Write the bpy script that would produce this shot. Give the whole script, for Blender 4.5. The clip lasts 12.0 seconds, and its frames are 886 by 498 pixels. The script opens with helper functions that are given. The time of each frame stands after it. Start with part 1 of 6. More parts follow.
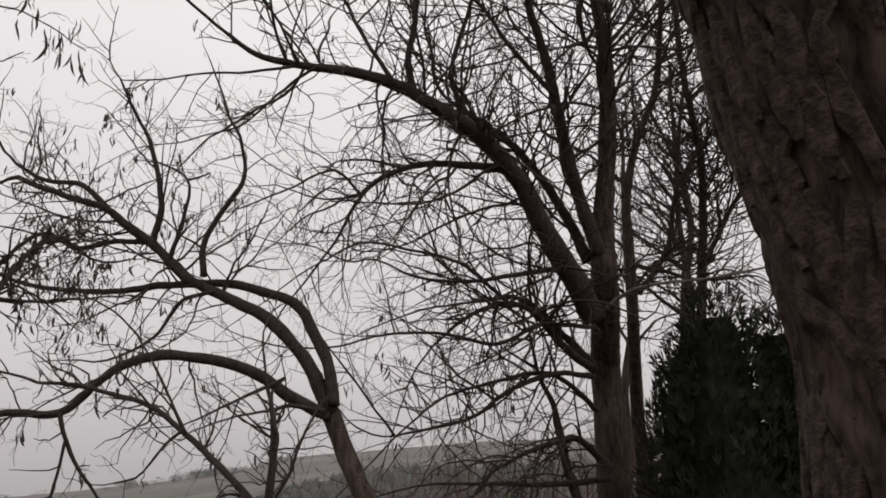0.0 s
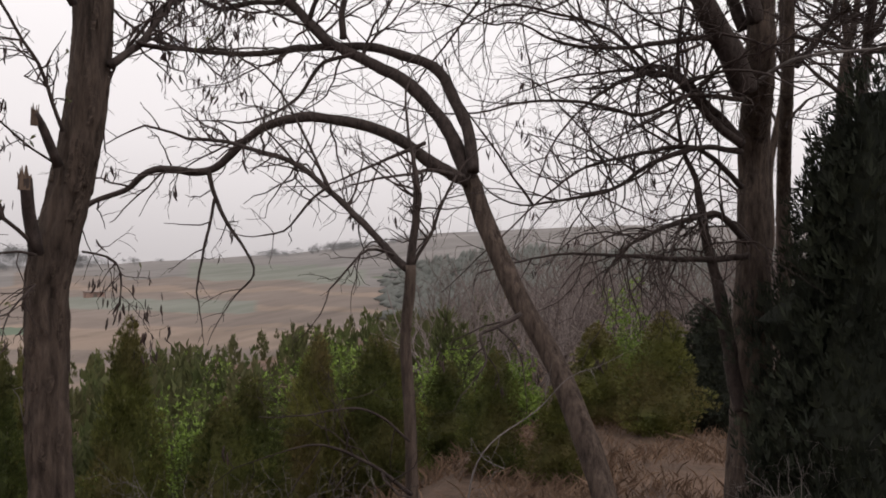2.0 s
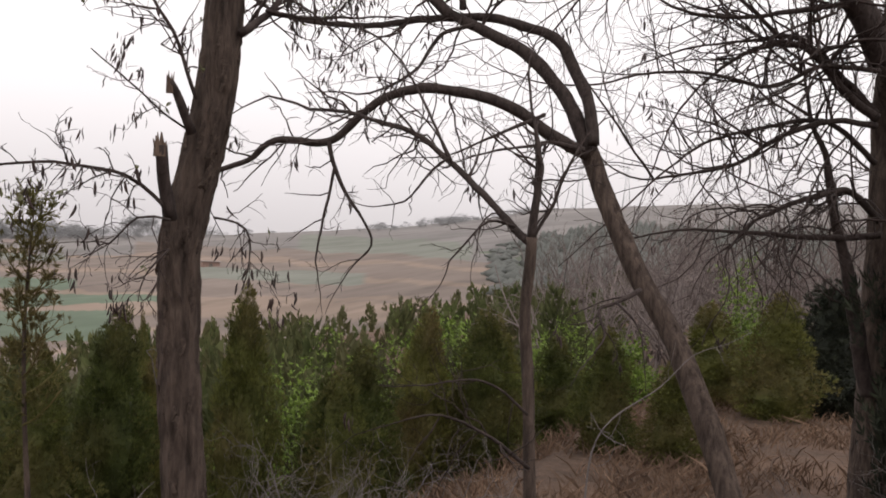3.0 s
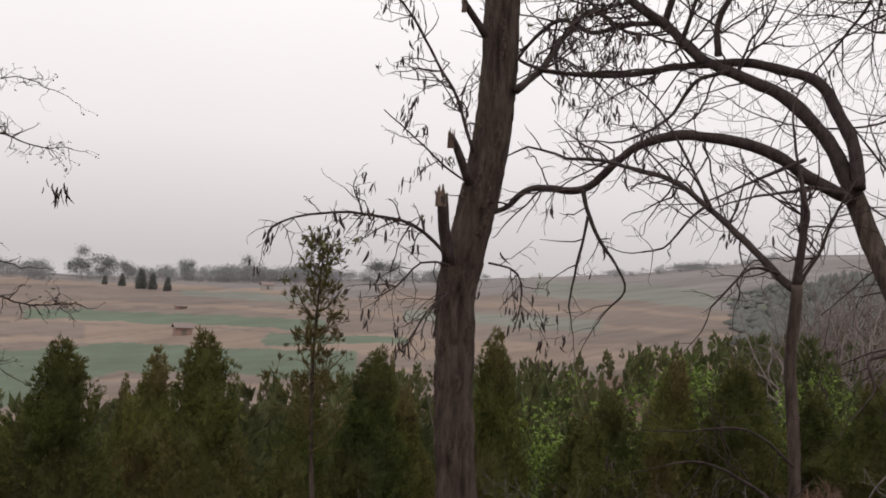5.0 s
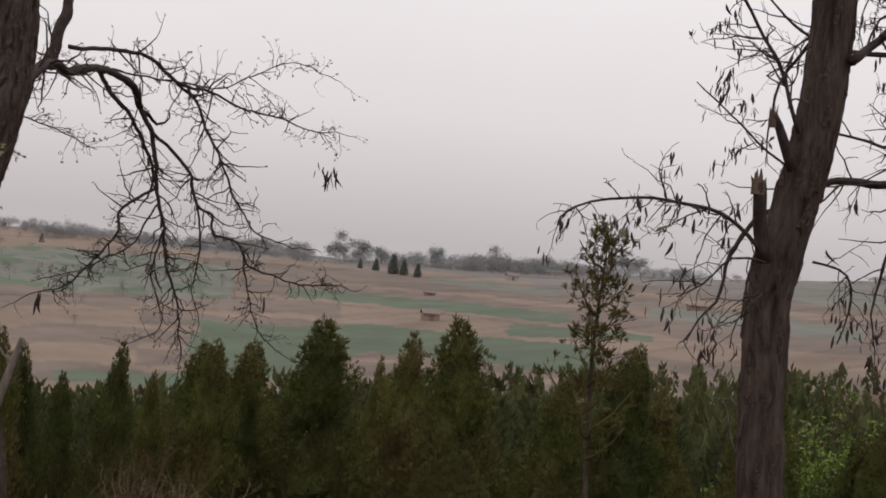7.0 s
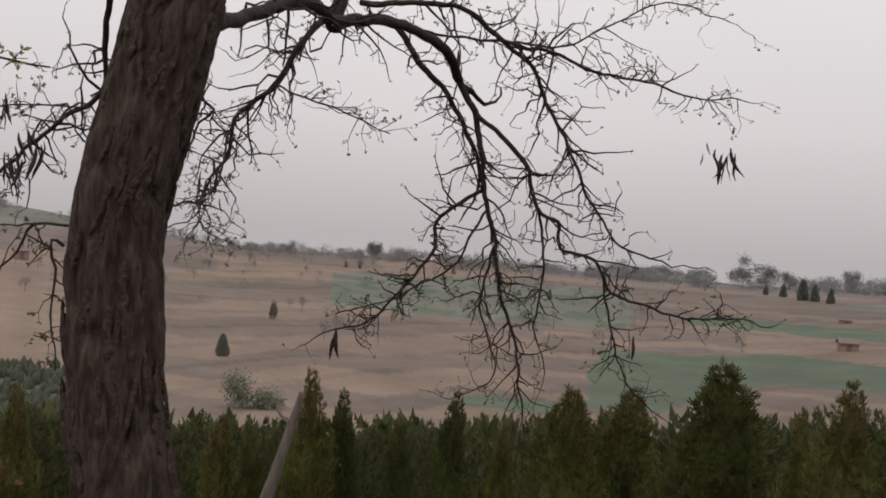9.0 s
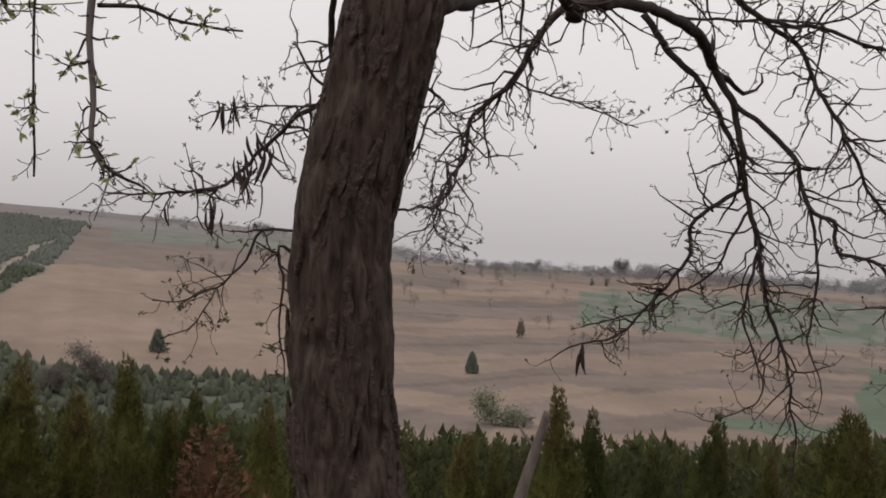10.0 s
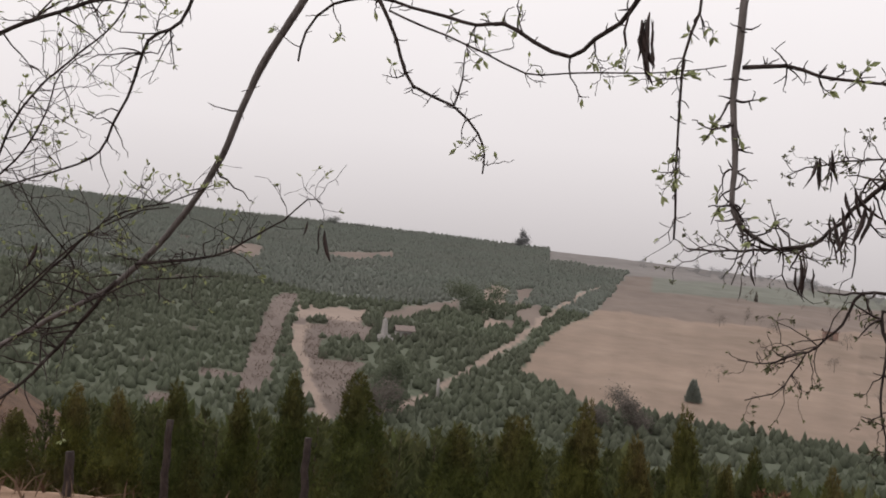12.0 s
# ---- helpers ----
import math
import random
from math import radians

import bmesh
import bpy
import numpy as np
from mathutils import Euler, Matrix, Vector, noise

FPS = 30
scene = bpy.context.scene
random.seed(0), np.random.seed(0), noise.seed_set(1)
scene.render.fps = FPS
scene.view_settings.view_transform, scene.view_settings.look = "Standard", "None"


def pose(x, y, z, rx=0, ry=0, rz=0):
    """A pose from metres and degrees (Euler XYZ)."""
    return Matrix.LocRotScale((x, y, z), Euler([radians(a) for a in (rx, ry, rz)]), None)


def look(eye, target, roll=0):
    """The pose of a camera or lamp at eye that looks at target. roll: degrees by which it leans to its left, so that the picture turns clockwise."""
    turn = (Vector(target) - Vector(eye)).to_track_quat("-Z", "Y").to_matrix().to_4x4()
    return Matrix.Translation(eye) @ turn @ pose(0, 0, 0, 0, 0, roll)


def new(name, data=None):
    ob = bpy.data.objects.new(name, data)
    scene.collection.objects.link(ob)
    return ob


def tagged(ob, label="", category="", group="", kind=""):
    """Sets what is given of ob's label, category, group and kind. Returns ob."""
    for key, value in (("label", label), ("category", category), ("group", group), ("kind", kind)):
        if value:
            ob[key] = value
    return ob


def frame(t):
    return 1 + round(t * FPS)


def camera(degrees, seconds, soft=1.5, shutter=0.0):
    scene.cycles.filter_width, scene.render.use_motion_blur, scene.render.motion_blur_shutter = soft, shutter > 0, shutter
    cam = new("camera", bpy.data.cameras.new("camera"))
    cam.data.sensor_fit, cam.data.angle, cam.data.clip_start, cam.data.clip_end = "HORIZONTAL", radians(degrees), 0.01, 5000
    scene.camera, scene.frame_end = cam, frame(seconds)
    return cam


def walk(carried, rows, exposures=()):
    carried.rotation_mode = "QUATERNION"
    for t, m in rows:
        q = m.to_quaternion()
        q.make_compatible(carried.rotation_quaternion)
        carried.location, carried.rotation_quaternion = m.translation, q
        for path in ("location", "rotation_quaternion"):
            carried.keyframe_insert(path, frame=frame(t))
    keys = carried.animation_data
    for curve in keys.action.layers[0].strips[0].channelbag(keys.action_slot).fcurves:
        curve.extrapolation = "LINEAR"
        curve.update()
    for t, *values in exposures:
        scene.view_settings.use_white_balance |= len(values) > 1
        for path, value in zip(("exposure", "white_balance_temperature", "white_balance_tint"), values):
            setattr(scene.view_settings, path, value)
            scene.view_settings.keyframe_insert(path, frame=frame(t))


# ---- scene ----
# ---- camera and walk ----
cam = camera(47.49, 12.0, soft=1.8)
walk(cam, [
    (0, pose(0.522, -0.301, 0.130, 103.31, 0.50, -0.00)),
    (0.5, pose(0.526, -0.253, 0.118, 98.72, 0.35, 1.75)),
    (1, pose(0.520, -0.232, 0.108, 95.04, -0.46, 3.74)),
    (1.5, pose(0.499, -0.217, 0.084, 92.60, -0.98, 5.58)),
    (2, pose(0.461, -0.189, 0.057, 90.87, -1.77, 7.17)),
    (2.5, pose(0.421, -0.177, 0.045, 89.58, -2.87, 8.99)),
    (3, pose(0.399, -0.162, 0.040, 89.23, -2.72, 13.25)),
    (4.8, pose(0.359, -0.298, 0.040, 91.13, -2.93, 25.03)),
    (5, pose(0.349, -0.326, 0.034, 91.14, -3.20, 26.63)),
    (5.5, pose(0.343, -0.399, 0.025, 91.17, -3.04, 30.30)),
    (6, pose(0.330, -0.463, 0.016, 91.03, -3.73, 33.30)),
    (6.5, pose(0.283, -0.438, 0.013, 90.69, -3.80, 36.44)),
    (6.7, pose(0.242, -0.360, 0.018, 90.29, -4.61, 38.07)),
    (8.3, pose(-1.420, 1.217, -0.055, 88.67, -4.79, 53.37)),
    (8.5, pose(-1.554, 1.357, -0.064, 88.74, -4.50, 56.04)),
    (9, pose(-1.780, 1.623, -0.078, 89.40, -3.95, 63.04)),
    (9.5, pose(-1.920, 1.759, -0.115, 90.34, -3.95, 70.14)),
    (10, pose(-2.162, 1.779, -0.140, 89.63, -2.71, 76.96)),
    (10.5, pose(-2.225, 1.740, -0.136, 88.60, -3.26, 84.39)),
    (11, pose(-2.237, 1.684, -0.125, 89.09, -3.46, 92.34)),
    (11.5, pose(-2.254, 1.638, -0.119, 90.40, -3.76, 100.89)),
    (12, pose(-2.213, 1.607, -0.127, 90.60, -4.62, 106.93)),
], exposures=[(0, 0.00, 6700, 11), (1, 0.12, 6700, 11), (2, 0.48, 6700, 11), (3, 0.72, 6700, 11), (5, 0.44, 6700, 11), (6.5, 0.24, 6700, 11), (8.5, 0.15, 6700, 11), (9.5, 0.07, 6700, 11), (10.5, 0.28, 6700, 11), (12, 0.35, 6700, 11)])

# ---- sky, sun and exposure ----
def nodes_of(owner):
    owner.use_nodes = True
    return owner.node_tree.nodes, owner.node_tree.links


world = bpy.data.worlds.new("overcast_sky")
scene.world = world
wn, wl = nodes_of(world)
wn.clear()
w_out = wn.new("ShaderNodeOutputWorld")
w_bg = wn.new("ShaderNodeBackground")
w_sky = wn.new("ShaderNodeTexSky")
w_sky.sky_type, w_sky.sun_disc = "NISHITA", False
w_sky.sun_elevation, w_sky.sun_rotation = radians(48), radians(-150)
w_sky.air_density, w_sky.dust_density = 1.0, 6.0
w_grey = wn.new("ShaderNodeHueSaturation")
w_grey.inputs["Saturation"].default_value = 0.12
w_grey.inputs["Value"].default_value = 0.05
w_co = wn.new("ShaderNodeTexCoord")
w_sep = wn.new("ShaderNodeSeparateXYZ")
w_ramp = wn.new("ShaderNodeValToRGB")
for e, (at, c) in zip((w_ramp.color_ramp.elements[0], w_ramp.color_ramp.elements[1]), ((0.0, (0.50, 0.478, 0.495, 1)), (0.42, (0.93, 0.912, 0.938, 1)))):
    e.position, e.color = at, c
e = w_ramp.color_ramp.elements.new(0.12)
e.color = (0.71, 0.685, 0.708, 1)
w_noise = wn.new("ShaderNodeTexNoise")
w_noise.inputs["Scale"].default_value, w_noise.inputs["Detail"].default_value = 1.6, 3
w_cloud = wn.new("ShaderNodeMapRange")
w_cloud.inputs["To Min"].default_value, w_cloud.inputs["To Max"].default_value = 0.92, 1.06
w_mul = wn.new("ShaderNodeVectorMath")
w_mul.operation = "SCALE"
w_mix = wn.new("ShaderNodeMix")
w_mix.data_type = "RGBA"
w_mix.inputs["Factor"].default_value = 0.88
wl.new(w_sky.outputs["Color"], w_grey.inputs["Color"])
wl.new(w_co.outputs["Generated"], w_sep.inputs["Vector"])
wl.new(w_sep.outputs["Z"], w_ramp.inputs["Fac"])
wl.new(w_co.outputs["Generated"], w_noise.inputs["Vector"])
wl.new(w_noise.outputs["Fac"], w_cloud.inputs["Value"])
wl.new(w_ramp.outputs["Color"], w_mul.inputs["Vector"])
wl.new(w_cloud.outputs["Result"], w_mul.inputs["Scale"])
wl.new(w_grey.outputs["Color"], w_mix.inputs["A"])
wl.new(w_mul.outputs["Vector"], w_mix.inputs["B"])
wl.new(w_mix.outputs["Result"], w_bg.inputs["Color"])
wl.new(w_bg.outputs["Background"], w_out.inputs["Surface"])
w_bg.inputs["Strength"].default_value = 1.0

sun = new("sun", bpy.data.lights.new("sun", "SUN"))
sun.data.energy, sun.data.angle, sun.data.color = 0.5, radians(40), (1, 0.97, 0.93)
sun.matrix_world = look((60, -40, 90), (0, 0, 0))


# ---- materials ----
def material(name, dark, light, scale, rough=0.9, bump=0.3, stretch=(1, 1, 1), stain=None, stain_scale=0.2, per="", spread=0.25, detail=6, thin=0.0, tint=0.0):
    """A rough natural surface: two colours by fine noise, a third by coarse noise, relief, and a random shade per piece or object."""
    m = bpy.data.materials.new(name)
    n, l = nodes_of(m)
    bsdf = n["Principled BSDF"]
    bsdf.inputs["Roughness"].default_value = rough
    bsdf.inputs["Specular IOR Level"].default_value = 0.25
    co = n.new("ShaderNodeTexCoord")
    mp = n.new("ShaderNodeMapping")
    mp.inputs["Scale"].default_value = stretch
    nz = n.new("ShaderNodeTexNoise")
    nz.inputs["Scale"].default_value, nz.inputs["Detail"].default_value, nz.inputs["Roughness"].default_value = scale, detail, 0.65
    rp = n.new("ShaderNodeValToRGB")
    rp.color_ramp.elements[0].position, rp.color_ramp.elements[0].color = 0.32, (*dark, 1)
    rp.color_ramp.elements[1].position, rp.color_ramp.elements[1].color = 0.70, (*light, 1)
    l.new(co.outputs["Object"], mp.inputs["Vector"])
    l.new(mp.outputs["Vector"], nz.inputs["Vector"])
    l.new(nz.outputs["Fac"], rp.inputs["Fac"])
    colour = rp.outputs["Color"]
    if stain:
        n2 = n.new("ShaderNodeTexNoise")
        n2.inputs["Scale"].default_value, n2.inputs["Detail"].default_value = stain_scale, 4
        r2 = n.new("ShaderNodeMapRange")
        r2.inputs["From Min"].default_value, r2.inputs["From Max"].default_value = 0.42, 0.62
        mx = n.new("ShaderNodeMix")
        mx.data_type = "RGBA"
        mx.inputs["B"].default_value = (*stain, 1)
        l.new(co.outputs["Object"], n2.inputs["Vector"])
        l.new(n2.outputs["Fac"], r2.inputs["Value"])
        l.new(r2.outputs["Result"], mx.inputs["Factor"])
        l.new(colour, mx.inputs["A"])
        colour = mx.outputs["Result"]
    if per:
        src = n.new("ShaderNodeObjectInfo" if per == "object" else "ShaderNodeNewGeometry")
        mr = n.new("ShaderNodeMapRange")
        mr.inputs["To Min"].default_value, mr.inputs["To Max"].default_value = 1 - spread, 1 + spread
        hs = n.new("ShaderNodeHueSaturation")
        l.new(src.outputs["Random" if per == "object" else "Random Per Island"], mr.inputs["Value"])
        l.new(mr.outputs["Result"], hs.inputs["Value"])
        l.new(colour, hs.inputs["Color"])
        colour = hs.outputs["Color"]
    if tint:
        own, hue, val, h2 = n.new("ShaderNodeObjectInfo"), n.new("ShaderNodeMapRange"), n.new("ShaderNodeMapRange"), n.new("ShaderNodeHueSaturation")
        hue.inputs["To Min"].default_value, hue.inputs["To Max"].default_value = 0.5 - tint, 0.5 + 0.5 * tint
        val.inputs["To Min"].default_value, val.inputs["To Max"].default_value = 1 + 10 * tint, 1 - 8 * tint
        l.new(own.outputs["Random"], hue.inputs["Value"])
        l.new(own.outputs["Random"], val.inputs["Value"])
        l.new(hue.outputs["Result"], h2.inputs["Hue"])
        l.new(val.outputs["Result"], h2.inputs["Value"])
        l.new(colour, h2.inputs["Color"])
        colour = h2.outputs["Color"]
    l.new(colour, bsdf.inputs["Base Color"])
    if thin:
        tr, mix = n.new("ShaderNodeBsdfTranslucent"), n.new("ShaderNodeMixShader")
        mix.inputs["Fac"].default_value = thin
        l.new(colour, tr.inputs["Color"])
        l.new(bsdf.outputs["BSDF"], mix.inputs[1])
        l.new(tr.outputs["BSDF"], mix.inputs[2])
        l.new(mix.outputs["Shader"], n["Material Output"].inputs["Surface"])
    if bump:
        bp = n.new("ShaderNodeBump")
        bp.inputs["Strength"].default_value, bp.inputs["Distance"].default_value = bump, 0.04
        l.new(nz.outputs["Fac"], bp.inputs["Height"])
        l.new(bp.outputs["Normal"], bsdf.inputs["Normal"])
    return m


BARK = material("furrowed_bark", (0.022, 0.015, 0.012), (0.120, 0.088, 0.072), 30, 0.95, 1.0, (1, 1, 0.2))
OLD_BARK = material("old_dark_bark", (0.012, 0.009, 0.008), (0.112, 0.080, 0.067), 24, 0.97, 1.0, (1, 1, 0.16))
LIMB = material("branch_bark", (0.020, 0.014, 0.013), (0.062, 0.046, 0.041), 40, 0.9, 0.4, (1, 1, 0.5))
TWIG = material("twig_bark", (0.022, 0.015, 0.014), (0.060, 0.042, 0.037), 30, 0.85, 0)
PALE = material("pale_young_bark", (0.085, 0.072, 0.068), (0.19, 0.165, 0.158), 30, 0.8, 0.3, (1, 1, 0.4))
DEAD = material("weathered_dead_wood", (0.10, 0.08, 0.066), (0.22, 0.185, 0.165), 18, 0.9, 0.6, (1, 1, 0.15))
BROKEN = material("broken_wood", (0.075, 0.050, 0.038), (0.15, 0.105, 0.080), 30, 0.9, 0.6, (1, 1, 0.2))
POD = material("dry_seed_pod", (0.022, 0.014, 0.013), (0.055, 0.036, 0.032), 40, 0.6, 0, per="island", spread=0.4)
LEAF = material("young_leaf", (0.19, 0.22, 0.09), (0.36, 0.39, 0.20), 30, 0.55, 0, per="island", spread=0.35, thin=0.4)
BUD = material("dull_bud_leaf", (0.07, 0.075, 0.035), (0.14, 0.14, 0.07), 30, 0.6, 0, per="island", spread=0.35)
CYPRESS = material("cypress_foliage", (0.036, 0.045, 0.012), (0.120, 0.132, 0.034), 2.6, 0.75, 0, stain=(0.104, 0.088, 0.032), stain_scale=1.1, per="island", spread=0.4, thin=0.35, tint=0.035)
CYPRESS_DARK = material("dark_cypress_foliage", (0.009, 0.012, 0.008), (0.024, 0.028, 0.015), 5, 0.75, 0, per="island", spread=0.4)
CYPRESS_DRY = material("dead_cypress_foliage", (0.075, 0.036, 0.019), (0.175, 0.092, 0.048), 5, 0.8, 0, per="island", spread=0.5)
CONES = material("cypress_cones", (0.10, 0.088, 0.05), (0.20, 0.175, 0.11), 20, 0.8, 0, per="island", spread=0.3)
SHRUB = material("fresh_shrub_leaf", (0.085, 0.135, 0.017), (0.17, 0.235, 0.042), 5, 0.6, 0, per="island", spread=0.4)
FAR_CYPRESS = material("plantation_foliage", (0.055, 0.070, 0.026), (0.105, 0.118, 0.046), 0.8, 0.9, 0, stain=(0.09, 0.085, 0.040), stain_scale=0.25, per="island", spread=0.3, thin=0.4)
# Hillside conifers: low contrast and pale, distance haze is mixed into the colour.
HILL_WOOD = material("hazed_hillside_foliage", (0.128, 0.147, 0.101), (0.166, 0.184, 0.132), 0.05, 0.95, 0, stain=(0.120, 0.130, 0.094), stain_scale=0.02, per="island", spread=0.08, thin=0.5)
# Bush and field trees below are lightened in base colour to suggest haze.
HAZY_BUSH = material("hazed_green_bush", (0.16, 0.170, 0.115), (0.22, 0.228, 0.16), 0.3, 0.95, 0, per="island", spread=0.15)
FIELD_TREE = material("bare_field_tree", (0.165, 0.145, 0.127), (0.205, 0.182, 0.162), 0.05, 0.95, 0, per="island", spread=0.10, thin=0.5)
BANK_BRUSH = material("gully_brush", (0.150, 0.118, 0.102), (0.195, 0.155, 0.135), 0.1, 0.95, 0, per="island", spread=0.12, thin=0.5)
# Treeline foliage: its flat grey is painted haze, not leaf colour.
FAR_WOOD = material("hazed_tree_foliage", (0.220, 0.220, 0.222), (0.260, 0.258, 0.258), 0.05, 0.95, 0, per="island", spread=0.05, thin=0.5)
BRUSH = material("bare_thicket", (0.115, 0.092, 0.086), (0.195, 0.160, 0.150), 0.5, 0.95, 0, per="island", spread=0.2)
DRY_GRASS = material("dry_grass_blade", (0.085, 0.052, 0.036), (0.22, 0.145, 0.098), 3, 0.9, 0, per="island", spread=0.35)
SOIL = material("leaf_littered_soil", (0.046, 0.029, 0.021), (0.125, 0.080, 0.056), 9, 0.98, 1.0, stain=(0.135, 0.084, 0.058), stain_scale=0.7)
BANK = material("sandy_bank", (0.15, 0.09, 0.058), (0.34, 0.225, 0.155), 5, 1, 0.8, stain=(0.22, 0.14, 0.092), stain_scale=1.2)
BRICK = material("weathered_brickwork", (0.22, 0.145, 0.12), (0.30, 0.205, 0.175), 3, 0.9, 0.2)
PLASTER = material("pale_plaster", (0.28, 0.262, 0.25), (0.37, 0.35, 0.335), 2, 0.9, 0.1)
ROOF = material("grey_roof_tile", (0.17, 0.135, 0.122), (0.225, 0.185, 0.168), 3, 0.9, 0.2)
# Conifer green washed out towards grey, imitating haze in the base colour.
HAZY_CONIFER = material("hazed_conifer_foliage", (0.180, 0.188, 0.172), (0.215, 0.222, 0.206), 0.3, 0.95, 0, per="island", spread=0.08, thin=0.5)
# The same wood further off, greyed more to stand for thicker haze.
HAZED_WOOD = material("hazed_wood_foliage", (0.188, 0.206, 0.178), (0.226, 0.244, 0.212), 0.05, 0.95, 0, stain=(0.206, 0.218, 0.190), stain_scale=0.02, per="island", spread=0.07, thin=0.5)
STEEL = material("galvanised_steel", (0.40, 0.41, 0.42), (0.52, 0.53, 0.54), 4, 0.5, 0)


def cover_material():
    """Far land: the crop or soil of each stretch, the furthest greyed for haze, broken up at two scales."""
    m = material("far_land_cover", (0.84, 0.83, 0.82), (1.12, 1.12, 1.12), 0.11, 1, 0)
    n, l = nodes_of(m)
    bsdf = n["Principled BSDF"]
    att = n.new("ShaderNodeAttribute")
    att.attribute_name = "cover"
    coarse = n.new("ShaderNodeTexNoise")
    coarse.inputs["Scale"].default_value, coarse.inputs["Detail"].default_value = 0.014, 5
    band = n.new("ShaderNodeMapRange")
    band.inputs["From Min"].default_value, band.inputs["From Max"].default_value = 0.3, 0.7
    band.inputs["To Min"].default_value, band.inputs["To Max"].default_value = 0.86, 1.14
    co = n.new("ShaderNodeTexCoord")
    fine = bsdf.inputs["Base Color"].links[0].from_socket
    a, b = n.new("ShaderNodeVectorMath"), n.new("ShaderNodeVectorMath")
    a.operation, b.operation = "MULTIPLY", "SCALE"
    l.new(co.outputs["Object"], coarse.inputs["Vector"])
    l.new(coarse.outputs["Fac"], band.inputs["Value"])
    l.new(att.outputs["Color"], a.inputs[0])
    l.new(fine, a.inputs[1])
    l.new(a.outputs["Vector"], b.inputs[0])
    l.new(band.outputs["Result"], b.inputs["Scale"])
    l.new(b.outputs["Vector"], bsdf.inputs["Base Color"])
    return m


COVER = cover_material()


# ---- ground: one sheet of hill, valley and upland ----
RIDGE_AZ = (-60, -30, -2.5, 3, 8, 10, 16, 25, 34, 46, 60, 75, 87, 96, 101, 110, 121, 131, 150, 180)
RIDGE_EL = (3, 3.0, 2.5, 2.1, 1.7, 1.2, 0.3, -0.5, -1.0, -1.4, -1.3, -1.2, 0.3, 0.8, 1.0, 1.4, 1.7, 2.1, 2.5, 3)
VALLEY_AZ = (-60, 4, 12, 20, 35, 50, 100, 115, 140, 180)
VALLEY_Z = (-6, -4.5, -6, -9.5, -14, -19, -20, -19, -15, -8)
RIDGE_R, VALLEY_R = 600.0, 110.0
CENTRE = (-1.0, 0.7)
MOUND = (-7.0, -2.0)


def polar(x, y):
    x, y = x - CENTRE[0], y - CENTRE[1]
    return math.hypot(x, y), math.degrees(math.atan2(-x, y))


def height(x, y, rough=True):
    r, az = polar(x, y)
    front = az if az > -120 else az + 360
    behind = max(0.0, min(1.0, (abs((front - 45 + 180) % 360 - 180) - 100) / 50))
    az = max(-60, min(180, front))
    zv = float(np.interp(az, VALLEY_AZ, VALLEY_Z))
    zr = RIDGE_R * math.tan(radians(float(np.interp(az, RIDGE_AZ, RIDGE_EL))))
    near = 0.0
    if r <= VALLEY_R:
        side = max(0.0, min(1.0, (az + 3) / 14)) * max(0.0, min(1.0, (128 - az) / 12))
        low = (-1.62, -1.95, -3.1, -4.4, -6.9, 0.72 * zv - 1.0, zv)
        high = (-1.62, -1.74, -1.98, -2.35, -3.6, 0.6 * zv, zv)
        near = float(np.interp(r, (0, 5, 9, 14, 28, 60, VALLEY_R), [a * side + b * (1 - side) for a, b in zip(low, high)]))
    if r > VALLEY_R:
        z = zv + (zr - zv) * min(1, (r - VALLEY_R) / (RIDGE_R - VALLEY_R))
        if r > RIDGE_R:
            z -= (r - RIDGE_R) * 0.045
    else:
        z = near
    z = z * (1 - behind) + behind * (-1.6 + 0.03 * min(r, 300))
    z += 0.85 * math.exp(-((x - MOUND[0]) ** 2 + (y - MOUND[1]) ** 2) / 6.0)
    if rough:
        k = min(1, r / 30)
        z += noise.noise((x * 0.35, y * 0.35, 0)) * 0.10 + noise.noise((x * 0.05, y * 0.05, 3)) * 0.5 * k
    return z


GROUND_KINDS = [SOIL, COVER, BANK]
# Cover 4 is field colour with haze painted in, for land under the ridge.
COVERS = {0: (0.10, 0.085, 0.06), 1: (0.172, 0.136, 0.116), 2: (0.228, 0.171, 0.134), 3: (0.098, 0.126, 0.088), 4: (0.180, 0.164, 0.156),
          5: (0.098, 0.110, 0.078), 6: (0.275, 0.215, 0.180), 7: (0.3, 0.2, 0.14), 8: (0.165, 0.132, 0.117), 9: (0.150, 0.155, 0.130)}
TRACK_EL, TRACK_AZ = (-8.8, -6.56, -4.14, -1.71, -0.8), (108.6, 105.1, 102.0, 99.3, 97.8)
SCARP_EL, SCARP_AZ = (-9.8, -8.5, -7.0, -5.4, -4.2), (111.7, 113.0, 113.8, 114.2, 114.3)
BRUSH_EL, BRUSH_AZ = (-8.4, -5.5, -2.6), (116.7, 116.1, 115.0)


